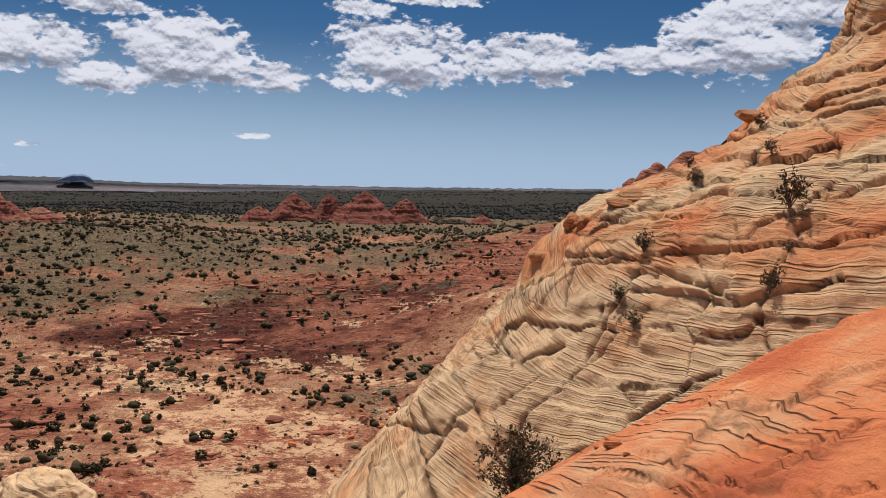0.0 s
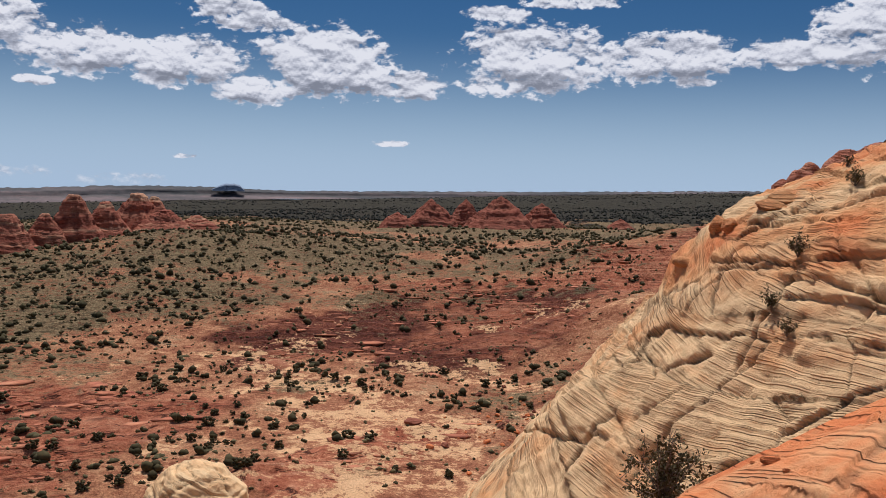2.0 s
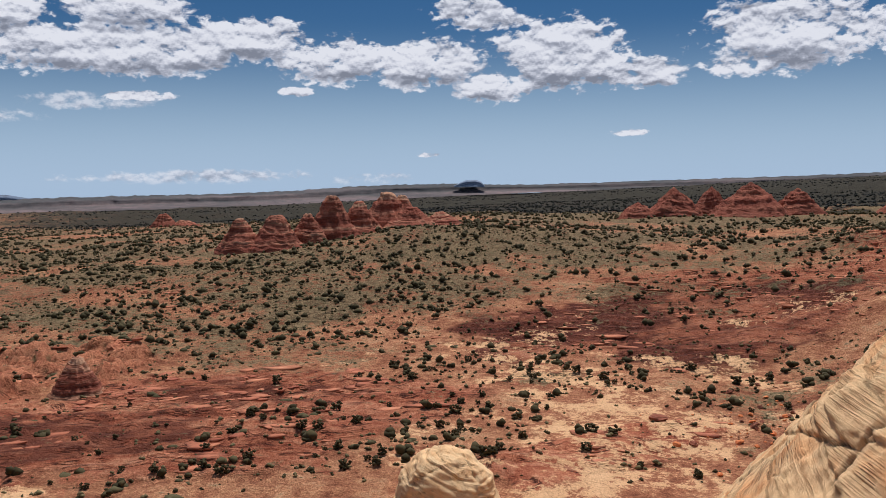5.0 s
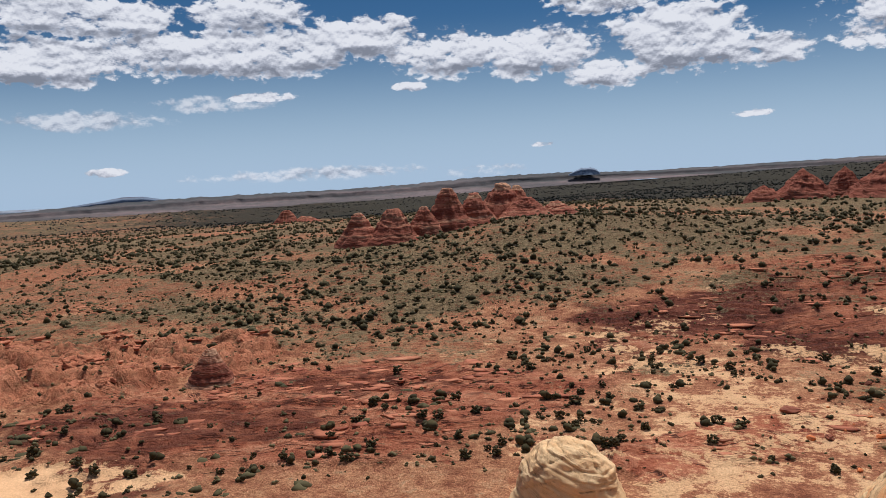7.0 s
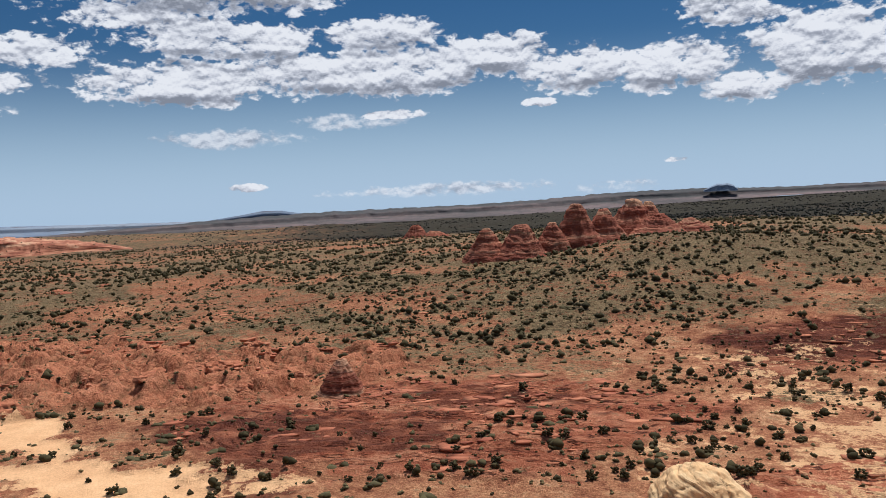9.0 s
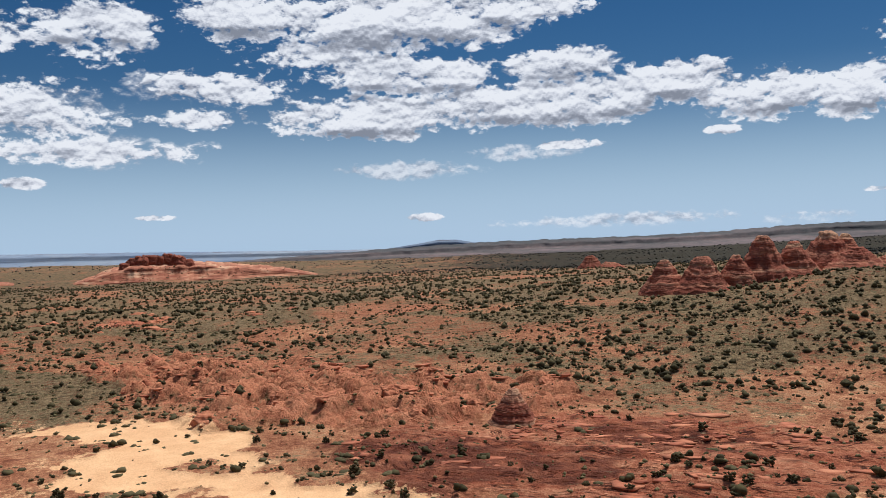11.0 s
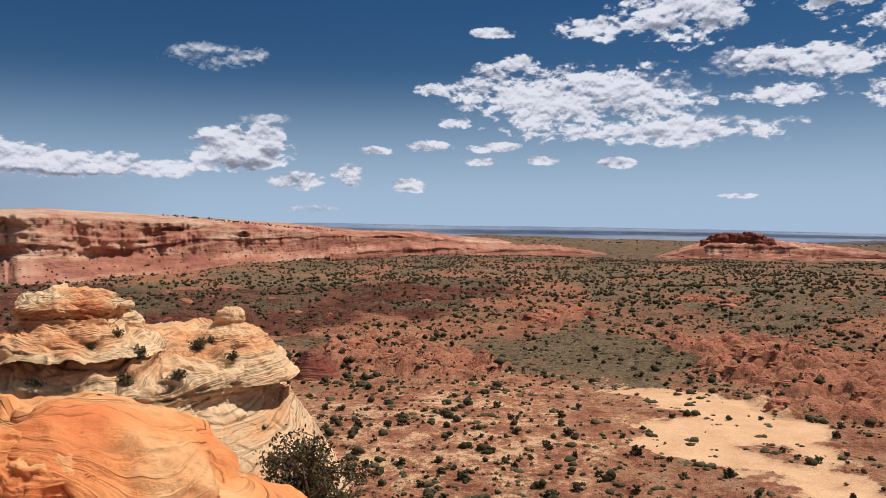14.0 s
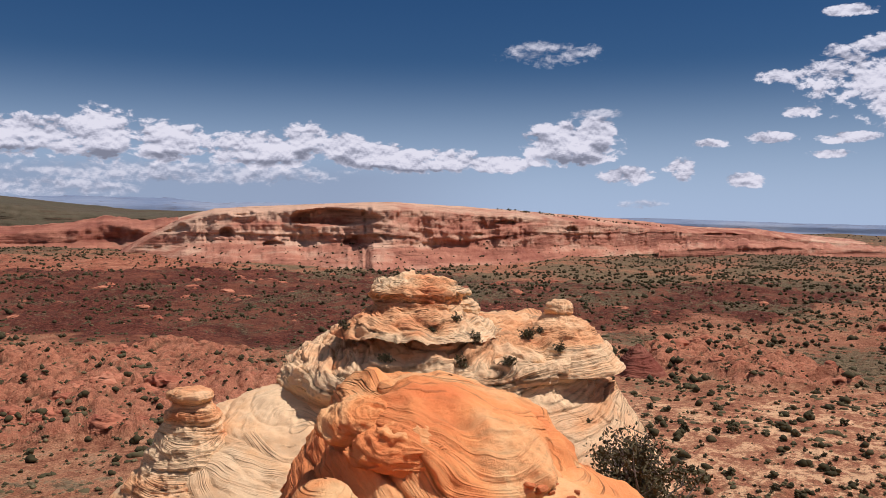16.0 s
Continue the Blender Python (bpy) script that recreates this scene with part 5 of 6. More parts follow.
    for i, (a, e, r) in enumerate([(-12.6, 1.3, 0.9), (-13.3, 1.9, 1.0), (-14.1, 2.4, 1.4), (-15.2, 2.5, 1.4), (-16.3, 3.2, 2.0), (-18.0, 3.6, 2.5)]):
        rock_turned("pinnacle", M_TEEPEE, spot(a, 78, 78 * math.tan(radians(e))), [(0, 0), (-0.1, 0.3 * r), (-1.0, 0.8 * r), (-2.5, 1.2 * r), (-8, 3 * r), (-20, 6 * r)], 60, 60, rough=0.35,
                    scale=1.5, beds=(0.6, 0.15), fine=(0.2, 0.05), seed=260 + i, parent=crag)


build_mesas()

# ---------------------------------------------------------------- plants


OCT_V = np.array([(1, 0, 0), (-1, 0, 0), (0, 1, 0), (0, -1, 0), (0, 0, 1), (0, 0, -1)], float)
OCT_F = np.array([(0, 2, 4), (2, 1, 4), (1, 3, 4), (3, 0, 4), (2, 0, 5), (1, 2, 5), (3, 1, 5), (0, 3, 5)])
RNG = np.random.default_rng(7)


def ball():
    """A sphere of 18 corners and 32 faces."""
    verts, faces, seen = [tuple(v) for v in OCT_V], [], {}

    def middle(a, b):
        key = (min(a, b), max(a, b))
        if key not in seen:
            m = np.array(verts[a]) + np.array(verts[b])
            seen[key] = len(verts)
            verts.append(tuple(m / np.linalg.norm(m)))
        return seen[key]

    for a, b, c in OCT_F:
        d, e, f = middle(a, b), middle(b, c), middle(c, a)
        faces += [(a, d, f), (d, b, e), (f, e, c), (d, e, f)]
    return np.array(verts), np.array(faces)


BALL_V, BALL_F = ball()


def clumps(rng, count, flat=0.75, size=(0.10, 0.24), fine=False):
    """A ragged crown of small tufts, one unit wide, standing on z = 0."""
    vs, fs = [], []
    base_v, base_f = (BALL_V, BALL_F) if fine else (OCT_V, OCT_F)
    for i in range(count):
        r = rng.uniform(*size)
        a, d = rng.uniform(0, 6.283), 0.36 * math.sqrt(rng.random())
        c = np.array([math.cos(a) * d, math.sin(a) * d, flat * rng.uniform(0.12, 0.95) * (1 - 1.2 * d * d)])
        v = base_v * rng.uniform(0.62, 1.25, (len(base_v), 1)) * r * np.array([1, 1, 0.85 if flat > 0.3 else 0.6])
        t = rng.uniform(0, 3.14)
        rot = np.array([[math.cos(t), -math.sin(t), 0], [math.sin(t), math.cos(t), 0], [0, 0, 1]])
        vs.append(v @ rot.T + c)
        fs.append(base_f + len(base_v) * i)
    return np.concatenate(vs), np.concatenate(fs)


CROWNS = [clumps(RNG, 3, 0.6, (0.26, 0.38), True) for _ in range(10)]
TUFTS = [clumps(RNG, 2, 0.5, (0.30, 0.44)) for _ in range(8)]
MATS = [clumps(RNG, 3, 0.16, (0.20, 0.30), True) for _ in range(8)]
SPECKS = [clumps(RNG, 2, 0.5, (0.28, 0.42)) for _ in range(4)]


def strew(name, mat, kinds, x, y, size, label, category, z=None):
    """Many plants in one mesh."""
    z = land(x, y) if z is None else z
    vs, fs, base = [], [], 0
    pick, turn = RNG.integers(0, len(kinds), len(x)), RNG.uniform(0, 6.283, len(x))
    for k, (v, f) in enumerate(kinds):
        m = pick == k
        c, s, w = np.cos(turn[m])[:, None], np.sin(turn[m])[:, None], size[m][:, None]
        px = (v[:, 0] * c - v[:, 1] * s) * w + x[m][:, None]
        py = (v[:, 0] * s + v[:, 1] * c) * w + y[m][:, None]
        pz = (v[:, 2] - 0.10) * w + z[m][:, None]
        vs.append(np.stack([px, py, pz], -1).reshape(-1, 3))
        fs.append((f[None] + (np.arange(m.sum()) * len(v))[:, None, None]).reshape(-1, 3) + base)
        base += m.sum() * len(v)
    me = raw_mesh(name, np.concatenate(vs), np.concatenate(fs), mat, smooth=False)
    return tagged(put(name, me), label, category, kind="stuff")


def sow(count, d0, d1, power, weight, az0=-14.0, az1=146.0):
    """Random places in the valley, kept where weight(zones) beats a die."""
    az = RNG.uniform(az0, az1, count)
    dist = d0 + (d1 - d0) * RNG.random(count) ** power
    x, y = polar(az, dist)
    keep = weight(*zones(x, y), x, y) > RNG.random(count)
    return x[keep], y[keep], dist[keep]


def sizes(count, lo, hi, power=2.0):
    return lo + (hi - lo) * RNG.random(count) ** power


def near_w(az, dist, sand, rock, cloud_shade, scrub, wood, x, y):
    return np.clip(0.42 + 0.4 * blob(az, dist, 90, 180, 16, 50, 0.4) + 0.7 * scrub + 0.9 * fbm(x / 30, y / 30, 0, 4, 301), 0.04, 1) * (1 - 0.85 * patch(x, y, SAGE_FLAT, 5)) * (1 - 0.88 * sand) * (1 - 0.35 * rock) * (1 - 0.3 * cloud_shade)


def tree_w(az, dist, sand, rock, cloud_shade, scrub, wood, x, y):
    return np.clip(0.30 + 0.6 * scrub + 0.9 * fbm(x / 90, y / 90, 0, 4, 303), 0.03, 1) * (1 - 0.9 * patch(x, y, SAGE_FLAT, 5)) * (1 - sand) * (1 - 0.7 * rock) * (1 - 0.4 * cloud_shade)


def mat_w(az, dist, sand, rock, cloud_shade, scrub, wood, x, y):
    return np.clip(0.25 + 0.6 * blob(az, dist, 90, 180, 16, 50, 0.4) + 0.5 * scrub + 0.8 * fbm(x / 25, y / 25, 0, 4, 305), 0.02, 1) * (1 - 0.55 * sand) * (1 - 0.6 * rock) * sstep(az, 20, 50)


def build_plants():
    x, y, d = sow(9000, 122, 480, 0.85, near_w)
    near = d < 235
    strew("distant_bushes", M_LEAF, TUFTS, x[~near], y[~near], sizes((~near).sum(), 1.0, 3.5), "dark green bushes dotted over the farther valley floor", "bushes")
    x, y = x[near], y[near]
    strew("scattered_bushes", M_LEAF, CROWNS, x, y, sizes(len(x), 0.7, 3.0), "dark green desert bushes scattered over the valley", "bushes")
    x, y, d = sow(6000, 122, 420, 0.8, mat_w)
    strew("brush_mats", M_SHRUB, MATS, x, y, sizes(len(x), 1.8, 5.5), "flat dark green mats of brush on the sand", "brush")
    x, y, d = sow(22000, 122, 480, 0.85, lambda *a: np.clip(near_w(*a) + 0.15 * (1 - a[2]), 0, 1))
    half = RNG.random(len(x)) < 0.5
    strew("low_brush", M_SAGE, SPECKS, x[half], y[half], sizes(half.sum(), 0.5, 1.8), "low grey-green sagebrush over the valley floor", "brush")
    strew("small_bushes", M_LEAF, SPECKS, x[~half], y[~half], sizes((~half).sum(), 0.5, 1.6), "small dark bushes dotted over the valley floor", "brush")
    x, y, d = sow(26000, 240, 1300, 1.0, lambda *a: np.clip(tree_w(*a) * (0.55 + 0.45 * sstep(a[1], 380, 520)) + 0.04 + 0.30 * sstep(a[1], 420, 600), 0, 1))
    az = np.degrees(np.arctan2(-x, y))
    # trees in the cloud-shaded band take the darkened leaf colour
    deep = (d > 700 + 14 * np.clip(az - 26, 0, 60)) & (az < 62)
    strew("juniper_scatter", M_LEAF, TUFTS, x[~deep], y[~deep], sizes((~deep).sum(), 1.8, 4.6, 1.3), "dark junipers scattered across the plain", "trees")
    strew("dense_junipers", M_GROVE, TUFTS, x[deep], y[deep], sizes(deep.sum(), 2.0, 4.5, 1.3), "dense juniper woods across the plain, coloured dark for cloud shade", "woodland")
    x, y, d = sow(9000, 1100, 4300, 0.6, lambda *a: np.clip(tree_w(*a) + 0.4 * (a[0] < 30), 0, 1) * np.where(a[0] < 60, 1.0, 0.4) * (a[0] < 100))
    strew("far_woodland", M_GROVE, SPECKS, x, y, RNG.uniform(3.0, 6.0, len(x)) * (0.7 + d / 3600), "far juniper woodland, coloured dark for cloud shade", "woodland")


build_plants()


# ---------------------------------------------------------------- bare rock of the valley floor


def slab_shape(rng, sides=9):
    """A broken bed of rock: overhanging rim, uneven top, one unit wide, half a unit high."""
    a = np.sort(rng.uniform(0, 6.283, sides) * 0.35 + np.linspace(0, 6.283, sides, endpoint=False) * 0.65 + 0.3)
    r = rng.uniform(0.34, 0.55, sides)
    rim = np.stack([np.cos(a) * r, np.sin(a) * r, rng.uniform(0.40, 0.48, sides)], 1)
    lip = rim * np.array([0.97, 0.97, 0]) + np.array([0, 0, 0.25])
    foot = rim * np.array([0.78, 0.78, 0]) + np.array([0, 0, -0.5])
    v = np.concatenate([rim, lip, foot, [[0, 0, rng.uniform(0.40, 0.46)]]])
    f = []
    for i in range(sides):
        j = (i + 1) % sides
        f += [(i, j, 3 * sides), (sides + i, sides + j, j), (sides + i, j, i), (2 * sides + i, 2 * sides + j, sides + j), (2 * sides + i, sides + j, sides + i)]
    return v, np.array(f)


def hump_shape(rng, rings=10, sides=18):
    """An eroded hump with beds and clefts, one unit wide and one high."""
    seed = int(rng.integers(1, 9999))
    t = np.linspace(0.04, 1, rings)[:, None]
    a = np.linspace(0, 6.283, sides, endpoint=False)[None]
    r = 0.5 * t ** 0.8 * (1 + 0.4 * fbm(np.cos(a) * 1.6, np.sin(a) * 1.6, t, 3, seed) + 0.25 * fbm(np.cos(a) * 5, np.sin(a) * 5, t * 7, 2, seed + 3))
    z = (1 - t ** 1.3) - 0.5 * np.abs(fbm(np.cos(a) * 3.2 * t, np.sin(a) * 3.2 * t, t, 3, seed + 1)) + 0.08 * (hash01(np.floor(t * 6), 2, 0, seed) - 0.5) - 0.35 * (t > 0.95)
    v = np.stack([np.cos(a) * r, np.sin(a) * r, np.broadcast_to(z, r.shape)], -1).reshape(-1, 3)
    q = grid_faces(rings, sides, True)
    f = np.concatenate([q[:, [0, 2, 1]], q[:, [0, 3, 2]], [(i, (i + 1) % sides, len(v)) for i in range(sides)]])
    return np.concatenate([v, [[0, 0, v[:sides, 2].max() + 0.02]]]), f


def strew_rock(name, kinds, x, y, length, width, height, turn, sink, label):
    z = land(x, y)
    vs, fs, st, hu, base = [], [], [], [], 0
    pick = RNG.integers(0, len(kinds), len(x))
    tint = RNG.uniform(0.45, 0.85, len(x))
    for k, (v, f) in enumerate(kinds):
        m = pick == k
        c, s = np.cos(turn[m])[:, None], np.sin(turn[m])[:, None]
        lx, ly = v[:, 0] * length[m][:, None], v[:, 1] * width[m][:, None]
        px, py = lx * c - ly * s + x[m][:, None], lx * s + ly * c + y[m][:, None]
        pz = (v[:, 2] - sink) * height[m][:, None] + z[m][:, None]
        vs.append(np.stack([px, py, pz], -1).reshape(-1, 3))
        st.append((pz - 0.06 * px + 0.10 * py).ravel())
        hu.append(np.repeat(tint[m], len(v)))
        fs.append((f[None] + (np.arange(m.sum()) * len(v))[:, None, None]).reshape(-1, 3) + base)
        base += m.sum() * len(v)
    me = raw_mesh(name, np.concatenate(vs), np.concatenate(fs), M_RED, dict(strata=np.concatenate(st), hue=np.concatenate(hu)), smooth=False)
    tagged(put(name, me), label, "rock", kind="stuff")


def build_outcrops():
    slabs, humps = [slab_shape(RNG) for _ in range(10)], [hump_shape(RNG) for _ in range(10)]
    x, y, d = sow(9000, 130, 360, 0.8, lambda az, dist, sand, rock, cloud_shade, scrub, wood, x, y: 0.75 * rock * (1 - sand) * sstep(fbm(x / 16, y / 16, 0, 3, 307), -0.1, 0.35), -14, 82)
    x, y = x[:1500], y[:1500]
    count = len(x)
    along = np.arctan2(x, -y) + RNG.normal(0.12, 0.35, count)
    size = sizes(count, 0.8, 4.0, 2.5)
    strew_rock("ledge_slabs", slabs, x, y, size * RNG.uniform(1.2, 3.0, count), size * RNG.uniform(0.8, 1.6, count), RNG.uniform(0.3, 0.9, count), along, 0.26, "broken ledges of red sandstone across the valley floor")

    def rough_w(az, dist, sand, rock, cloud_shade, scrub, wood, x, y):
        band = np.maximum(0.55 * knobby_cover(x, y), np.maximum(0.10 * blob(az, dist, 120, 470, 32, 150, 0.3), 0.25 * blob(az, dist, 80, 480, 14, 60, 0.4)))
        return band * sstep(fbm(x / 20, y / 20, 0, 3, 309), -0.35, 0.25)

    x, y, d = sow(7000, 150, 620, 0.8, rough_w, 42, 148)
    count = min(len(x), 700)
    x, y, d = x[:count], y[:count], d[:count]
    size = sizes(count, 1.6, 7.0, 1.8) * (0.7 + d / 900)
    along = np.arctan2(x, -y) + RNG.normal(0.1, 0.5, count)
    high = size * RNG.uniform(0.25, 0.55, count) * np.where(d > 360, 0.6, 1.0)
    long = size * RNG.uniform(0.9, 1.9, count)
    # the humps of the nearest band stand singly, the others together
    az = np.degrees(np.arctan2(-x, y))
    single = (az > 42) & (az < 102) & (d < 330) & (size > 3.0)
    single &= np.cumsum(single) <= 290
    rest = ~single
    strew_rock("outcrop_humps", humps, x[rest], y[rest], long[rest], size[rest], high[rest], along[rest], 0.12, "eroded red sandstone humps rising from the sand")
    shapes = []
    for v, f in humps:
        shapes.append(raw_mesh("outcrop", v - np.array([0, 0, 0.12]), f, M_RED, dict(strata=v[:, 2] * 2.5, hue=np.full(len(v), 0.55)), smooth=False))
    z = land(x, y)
    for i in np.nonzero(single)[0]:
        ob = put("outcrop", shapes[i % len(shapes)])
        ob.matrix_basis = Matrix.Translation((float(x[i]), float(y[i]), float(z[i]))) @ Matrix.Rotation(float(along[i]), 4, "Z") @ Matrix.Diagonal((float(long[i]), float(size[i]), float(high[i]), 1))
        tagged(ob, "eroded red sandstone outcrop rising from the valley floor", "rock", "outcrops of the valley")


build_outcrops()

# ---------------------------------------------------------------- shrubs that can be told apart


def part(name, me, parent, label=""):
    return tagged(put(name, me, parent), label)


def tube(points, r0, r1, sides=5):
    """A tapered twig along points."""
    pts = np.array(points, float)
    vs, fs = [], []
    for i, p in enumerate(pts):
        d = pts[min(i + 1, len(pts) - 1)] - pts[max(i - 1, 0)]
        d = d / (np.linalg.norm(d) + 1e-9)
        u = np.cross(d, (0.31, 0.9, 0.2))
        u = u / np.linalg.norm(u)
        w = np.cross(d, u)
        r = r0 + (r1 - r0) * i / (len(pts) - 1)
        for k in range(sides):
            a = 6.2832 * k / sides
            vs.append(p + r * (math.cos(a) * u + math.sin(a) * w))
    for i in range(len(pts) - 1):
        for k in range(sides):
            fs.append((i * sides + k, i * sides + (k + 1) % sides, (i + 1) * sides + (k + 1) % sides, (i + 1) * sides + k))
    return np.array(vs), np.array(fs)


def join(pieces):
    vs, fs, base = [], [], 0
    for v, f in pieces:
        vs.append(v)
        fs.append(f + base)
        base += len(v)
    return np.concatenate(vs), np.concatenate(fs)


def leafy_meshes(seed, wide, high, stems, leaves, leaf, bare=0.0):
    """Stems and leaves of an open desert shrub standing on the origin."""
    rng = np.random.default_rng(seed)
    twigs, spots = [], []
    for _ in range(stems):
        a, lean = rng.uniform(0, 6.283), rng.uniform(0.1, 1.0)
        end = np.array([math.cos(a) * 0.5 * wide * lean, math.sin(a) * 0.5 * wide * lean, high * rng.uniform(0.55, 1.0) * (1.05 - 0.45 * lean * lean)])
        pts = [np.zeros(3)]
        for k in range(1, 6):
            f = k / 5
            pts.append(end * np.array([f ** 1.2, f ** 1.2, f ** 0.85]) + rng.normal(0, 0.03 * wide, 3) * f)
        twigs.append(tube(pts, 0.014 * wide, 0.003 * wide))
        naked = rng.random() < bare
        for _ in range(5):
            k = rng.uniform(0.35, 1.0) * 5
            i = min(4, int(k))
            p = pts[i] + (pts[i + 1] - pts[i]) * (k - i)
            q = p + rng.normal(0, 1, 3) * np.array([0.11, 0.11, 0.08]) * wide + np.array([0, 0, 0.05 * high])
            q[2] = max(q[2], 0.06 * high)
            twigs.append(tube([p, (p + q) / 2 + rng.normal(0, 0.01 * wide, 3), q], 0.005 * wide, 0.002 * wide, 4))
            if not naked:
                spots.append((p, q))
    vs, fs = [], []
    for i in range(leaves):
        p, q = spots[rng.integers(len(spots))]
        c = p + (q - p) * rng.uniform(0.3, 1.15) + rng.normal(0, 0.028 * wide, 3)
        u = rng.normal(0, 1, 3)
        u = u / np.linalg.norm(u)
        w = np.cross(u, rng.normal(0, 1, 3))
        w = w / np.linalg.norm(w)
        s = leaf * rng.uniform(0.6, 1.3)
        vs += [c - u * s, c + w * s * 0.45, c + u * s, c - w * s * 0.45]
        fs.append((4 * i, 4 * i + 1, 4 * i + 2, 4 * i + 3))
    return join(twigs), (np.array(vs), np.array(fs))


def shrub(name, seed, wide, high, stems, leaves, leaf, label, mat=None, bare=0.0):
    wood, green = leafy_meshes(seed, wide, high, stems, leaves, leaf, bare)
    ob = tagged(new(name), label, "bush")
    part("branchwork", raw_mesh("branchwork", *wood, M_BARK), ob)
    part("foliage", raw_mesh("foliage", *green, mat or M_LEAF, smooth=False), ob)
    return ob


bpy.context.view_layer.update()
DEPS = bpy.context.evaluated_depsgraph_get()


def onto(az, el):
    """The first surface in a direction from the eye."""
    hit, place, normal, _, ob, _ = scene.ray_cast(DEPS, Vector((0, 0, EYE)), way(az, el))
    return place if hit else None


def build_shrubs():
    big = shrub("ledge_bush", 51, 0.9, 0.9, 22, 2600, 0.022, "open grey-green bush with thin dark stems in a sandstone cleft", M_SHRUB, 0.15)
    x, y = polar(-5.4, 8.3)
    big.location = (float(x), float(y), EYE + float(ledge_height(np.array([x]), np.array([y]))[0]) - 0.05)
    tree = shrub("juniper_bush", 52, 2.9, 2.3, 34, 7000, 0.055, "dense dark olive bush with a pale dead branch below the mound", M_SHRUB, 0.12)
    x, y = polar(102.4, 18.0)
    tree.location = (float(x), float(y), EYE - 6.75)
    kinds = [shrub("rock_shrub", 60 + i, 0.62, 0.55, 16, 520, 0.028, "small dark shrub rooted in a crack of the sandstone dome", M_SHRUB) for i in range(2)]
    spots = [(-20.13, 4.70, 0.9), (-20.85, 3.05, 0.8), (-16.40, 0.95, 1.0), (-22.03, -0.30, 1.6), (-13.37, -3.55, 1.1), (-21.19, -5.6, 1.0), (-12.94, -8.5, 0.8), (-11.99, -7.0, 0.9), (-22.15, -3.0, 0.5), (-15.9, 2.1, 0.7)]
    for i, (a, e, s) in enumerate(spots):
        p = onto(a, e)
        if p is None or p.length > 80:
            continue
        m = Matrix.Translation(p - Vector((0, 0, 0.03))) @ pose(0, 0, 0, 0, 0, 70 * i) @ Matrix.Diagonal((s, s, s, 1))
        ob = kinds[i] if i < 2 else copy_thing(kinds[i % 2], m)
        ob.matrix_basis = m
        tagged(ob, group="shrubs on the dome")
    kinds = [shrub("butte_shrub", 70 + i, 1.8, 1.0, 14, 420, 0.11, "low dark shrub on the pale butte", M_SHRUB) for i in range(2)]
    spots = [(122.33, -7.7, 1.0), (126.54, -9.25, 1.1), (114.59, -7.2, 0.8), (116.27, -7.9, 0.6), (113.32, -8.7, 1.2), (109.61, -8.35, 1.3), (107.47, -9.1, 0.9), (110.95, -10.2, 1.1), (114.28, -10.3, 1.2), (105.48, -13.7, 0.5),
             (108.8, -7.9, 0.7), (119.5, -10.0, 1.0)]
    for i, (a, e, s) in enumerate(spots):
        p = onto(a, e)
        if p is None or p.length > 140 or (p - Vector((0, 0, EYE))).length < 40:
            continue
        m = Matrix.Translation(p - Vector((0, 0, 0.08))) @ pose(0, 0, 0, 0, 0, 50 * i) @ Matrix.Diagonal((s, s, s, 1))
        ob = kinds[i] if i < 2 else copy_thing(kinds[i % 2], m)
        ob.matrix_basis = m
        tagged(ob, group="shrubs on the butte")


build_shrubs()


def build_rim_trees():
    az = np.sort(RNG.uniform(100.5, 122.0, 230))
    el = np.interp(az, (100.5, 104.5, 107.2, 111.06, 114.96, 118.87, 122.0), (-0.5, -0.15, 0.12, 0.56, 1.0, 1.2, 1.1))
    rim = list(zip(az, el - 0.02 - 0.1 * RNG.random(len(az))))
    slopes = list(zip(RNG.uniform(65, 78.5, 160), RNG.uniform(-2.5, -1.55, 160))) + list(zip(RNG.uniform(92, 133, 260), RNG.uniform(-3.6, -1.6, 260)))
    for name, rays, low, high, label in (("rim_junipers", rim, 2.0, 5.0, "small dark junipers along the rim of the mesa"), ("slope_shrubs", slopes, 1.5, 4.0, "dark shrubs dotted over the cliff slopes")):
        found = [p for p in (onto(float(a), float(e)) for a, e in rays) if p is not None and p.xy.length > 500]
        if found:
            p = np.array(found)
            strew(name, M_LEAF, TUFTS, p[:, 0], p[:, 1], sizes(len(p), low, high), label, "trees", p[:, 2])


build_rim_trees()


# loose stones
def stone_mesh(name, seed, mat, rough=0.18):
    bm = bmesh.new()
    bmesh.ops.create_icosphere(bm, subdivisions=3, radius=0.5)
    rng = np.random.default_rng(seed)
    cuts = [Vector(rng.normal(0, 1, 3)).normalized() for _ in range(9)]
    for v in bm.verts:
        for c in cuts:
            over = v.co.dot(c) - 0.34
            if over > 0:
                v.co -= c * over * 0.9
        v.co += v.co.normalized() * rough * 0.25 * noise.noise(v.co * 4 + Vector((seed, 0, 0)))
        v.co.z *= 0.72
    me = bpy.data.meshes.new(name)
    bm.to_mesh(me)
    bm.free()
    me.polygons.foreach_set("use_smooth", np.zeros(len(me.polygons), dtype=bool))
    count = len(me.vertices)
    co = np.zeros(count * 3, dtype=np.float32)
    me.vertices.foreach_get("co", co)
    for key, values in (("strata", co[2::3] * 3), ("hue", np.full(count, 0.6))):
        me.attributes.new(key, "FLOAT", "POINT").data.foreach_set("value", np.ascontiguousarray(values, dtype=np.float32))
    me.materials.append(mat)
    return me


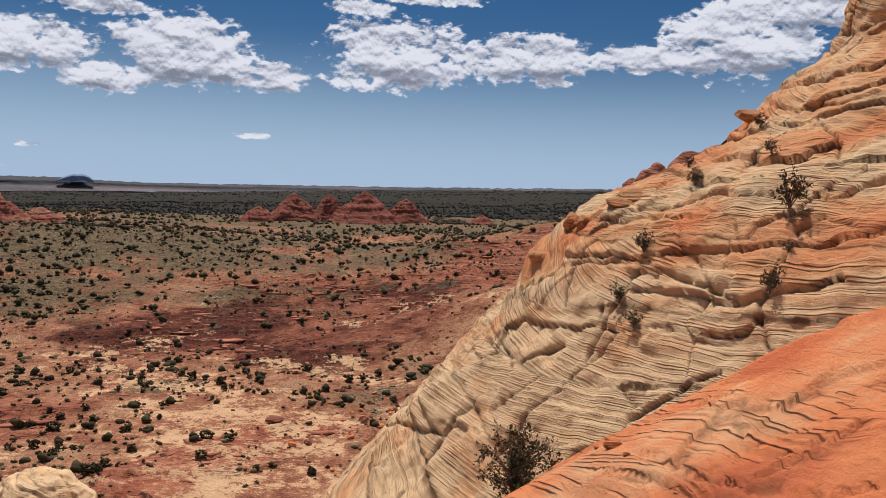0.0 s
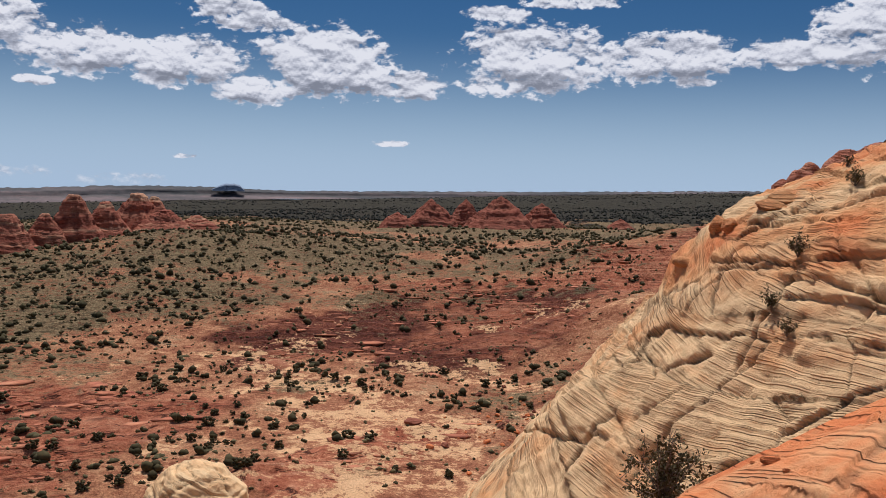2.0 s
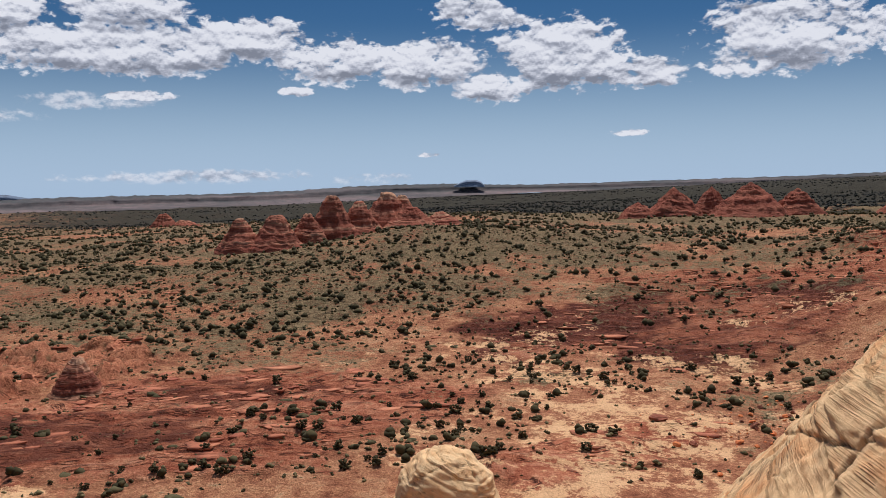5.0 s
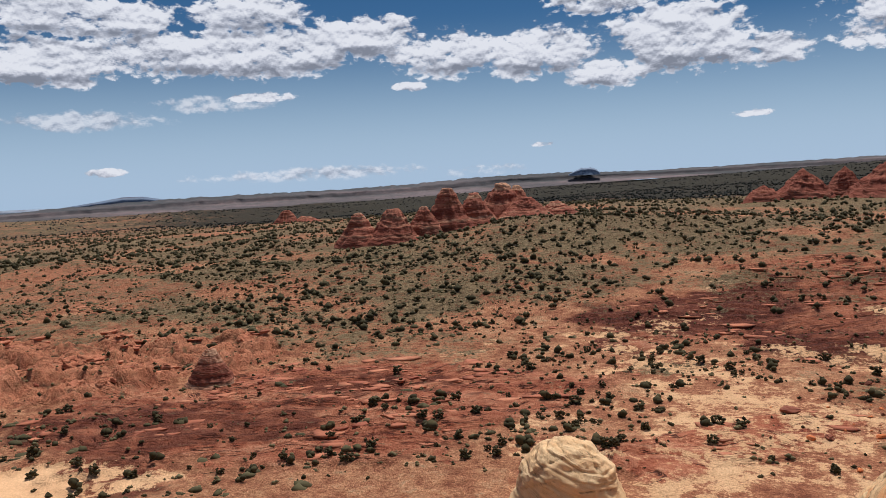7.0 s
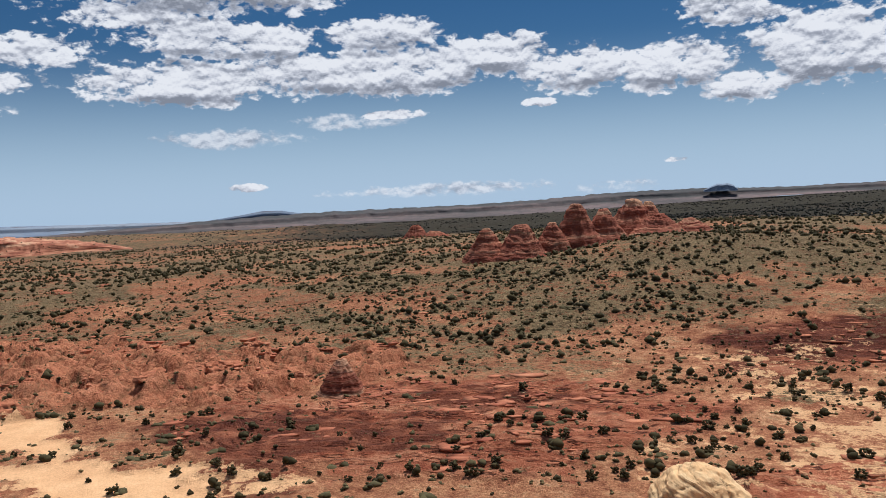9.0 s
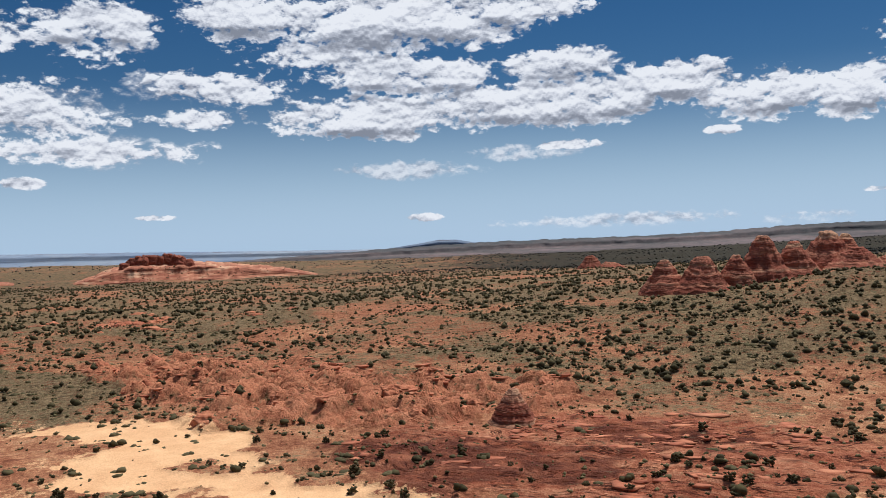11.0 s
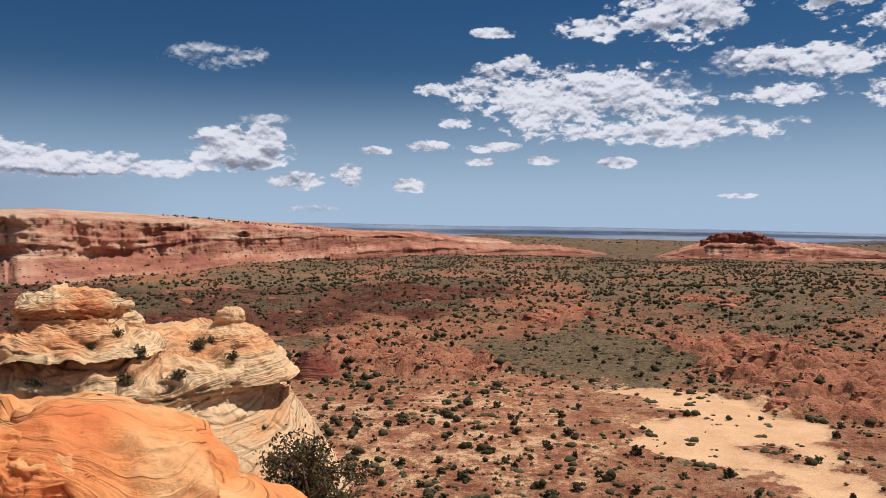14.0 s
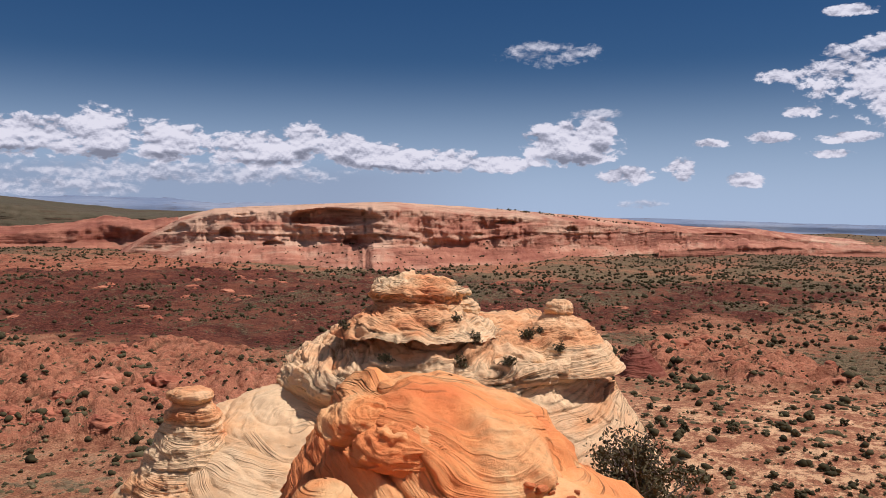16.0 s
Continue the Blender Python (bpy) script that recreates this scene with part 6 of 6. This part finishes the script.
def build_stones():
    reds = [stone_mesh("stone", 80 + i, M_TEEPEE) for i in range(4)]
    oranges = [stone_mesh("stone", 90 + i, M_SLAB) for i in range(4)]
    for i, (a, e, s) in enumerate([(108.91, -17.5, 0.16), (109.69, -17.28, 0.12), (108.32, -17.66, 0.11), (106.57, -17.57, 0.09), (106.96, -17.95, 0.10), (107.94, -17.1, 0.07), (109.2, -17.7, 0.08)]):
        p = onto(a, e)
        if p is not None and (p - Vector((0, 0, EYE))).length < 30:
            ob = put("loose_stone", oranges[i % 4], None, p + Vector((0, 0, 0.02)))
            ob.matrix_basis = Matrix.Translation(p + Vector((0, 0, 0.12 * s))) @ pose(0, 0, 0, 0, 0, 77 * i) @ Matrix.Diagonal((s * 1.3, s, s * 0.8, 1))
            tagged(ob, "small angular red-brown stone lying on the orange mound", "stone", "stones on the mound")
    for i, (a, e, s) in enumerate([(-11.65, -15.75, 0.13), (-12.4, -16.1, 0.06), (-10.6, -16.0, 0.05)]):
        p = onto(a, e)
        if p is not None and (p - Vector((0, 0, EYE))).length < 40:
            ob = put("loose_stone", oranges[i % 4])
            ob.matrix_basis = Matrix.Translation(p + Vector((0, 0, 0.1 * s))) @ pose(0, 0, 0, 0, 0, 50 * i) @ Matrix.Diagonal((s * 1.4, s, s, 1))
            tagged(ob, "small red stone lying on the ledge", "stone", "stones on the ledge")
    # blocks left standing on the skyline of the dome
    pale = [stone_mesh("stone", 100 + i, M_DOME, 0.1) for i in range(3)]
    for i, (a, e, sx, sy, sz) in enumerate([(-8.7, -1.75, 0.75, 0.7, 0.85), (-9.4, -1.55, 0.6, 0.6, 0.5), (-12.6, 0.35, 1.5, 1.0, 0.5), (-11.6, -0.2, 1.2, 0.9, 0.45), (-6.6, -4.0, 0.9, 0.7, 0.4), (-19.6, 5.6, 1.2, 0.9, 0.5)]):
        p = onto(a, e - 0.35)
        if p is not None and (p - Vector((0, 0, EYE))).length < 60:
            ob = put("ledge_block", pale[i % 3])
            ob.matrix_basis = Matrix.Translation(p + Vector((0, 0, 0.1 * sz))) @ pose(0, 0, 0, 4, -8, 33 * i) @ Matrix.Diagonal((sx, sy, sz * 1.2, 1))
            tagged(ob, "weathered orange sandstone block on the edge of the dome", "rock", "blocks on the dome")
    x, y = polar(11.17, 157)
    z = float(land(np.array([x]), np.array([y]))[0])
    ob = put("dark_boulder", reds[0])
    ob.matrix_basis = Matrix.Translation((float(x), float(y), z + 0.5)) @ Matrix.Diagonal((3.6, 2.8, 2.6, 1))
    tagged(ob, "dark red sandstone boulder alone on pale slickrock", "boulder")
    # fallen blocks below the dome
    rng = np.random.default_rng(33)
    n = 150
    az, dist = rng.normal(4.5, 2.6, n), rng.normal(162, 12, n)
    x, y = polar(az, dist)
    z = land(x, y)
    for i in range(n):
        s = 0.35 + 1.1 * rng.random() ** 3
        ob = put("fallen_block", (reds + oranges)[i % 8])
        ob.matrix_basis = Matrix.Translation((float(x[i]), float(y[i]), float(z[i]) + 0.2 * s)) @ pose(0, 0, 0, 12, 8, float(rng.uniform(0, 360))) @ Matrix.Diagonal((s * 1.3, s, s * 0.9, 1))
        tagged(ob, "fallen sandstone block below the dome", "rock", "fallen blocks")


build_stones()


# the nearest bushes of the valley, one by one
def build_valley_bushes():
    kinds = []
    for i in range(6):
        ob = tagged(new("desert_bush"), "rounded dark green desert bush on the valley floor", "bush", "bushes of the valley")
        v, f = clumps(RNG, 26, 0.8, (0.11, 0.2))
        part("crown", raw_mesh("crown", v, f, M_LEAF, smooth=False), ob)
        part("trunk", raw_mesh("trunk", *tube([(0, 0, -0.15), (0.02, 0.01, 0.2), (0.05, -0.03, 0.5)], 0.05, 0.015), M_BARK), ob)
        kinds.append(ob)
    x, y, d = sow(900, 128, 205, 0.9, near_w, 0.0, 104.0)
    x, y = x[:280], y[:280]
    z, s = land(x, y), sizes(len(x), 0.9, 2.9, 1.8)
    for i in range(len(x)):
        m = Matrix.Translation((float(x[i]), float(y[i]), float(z[i]) - 0.06)) @ pose(0, 0, 0, 0, 0, float(i * 47 % 360)) @ Matrix.Diagonal((float(s[i]), float(s[i]), float(s[i]) * 0.9, 1))
        ob = kinds[i] if i < 6 else copy_thing(kinds[i % 6], m)
        ob.matrix_basis = m


build_valley_bushes()
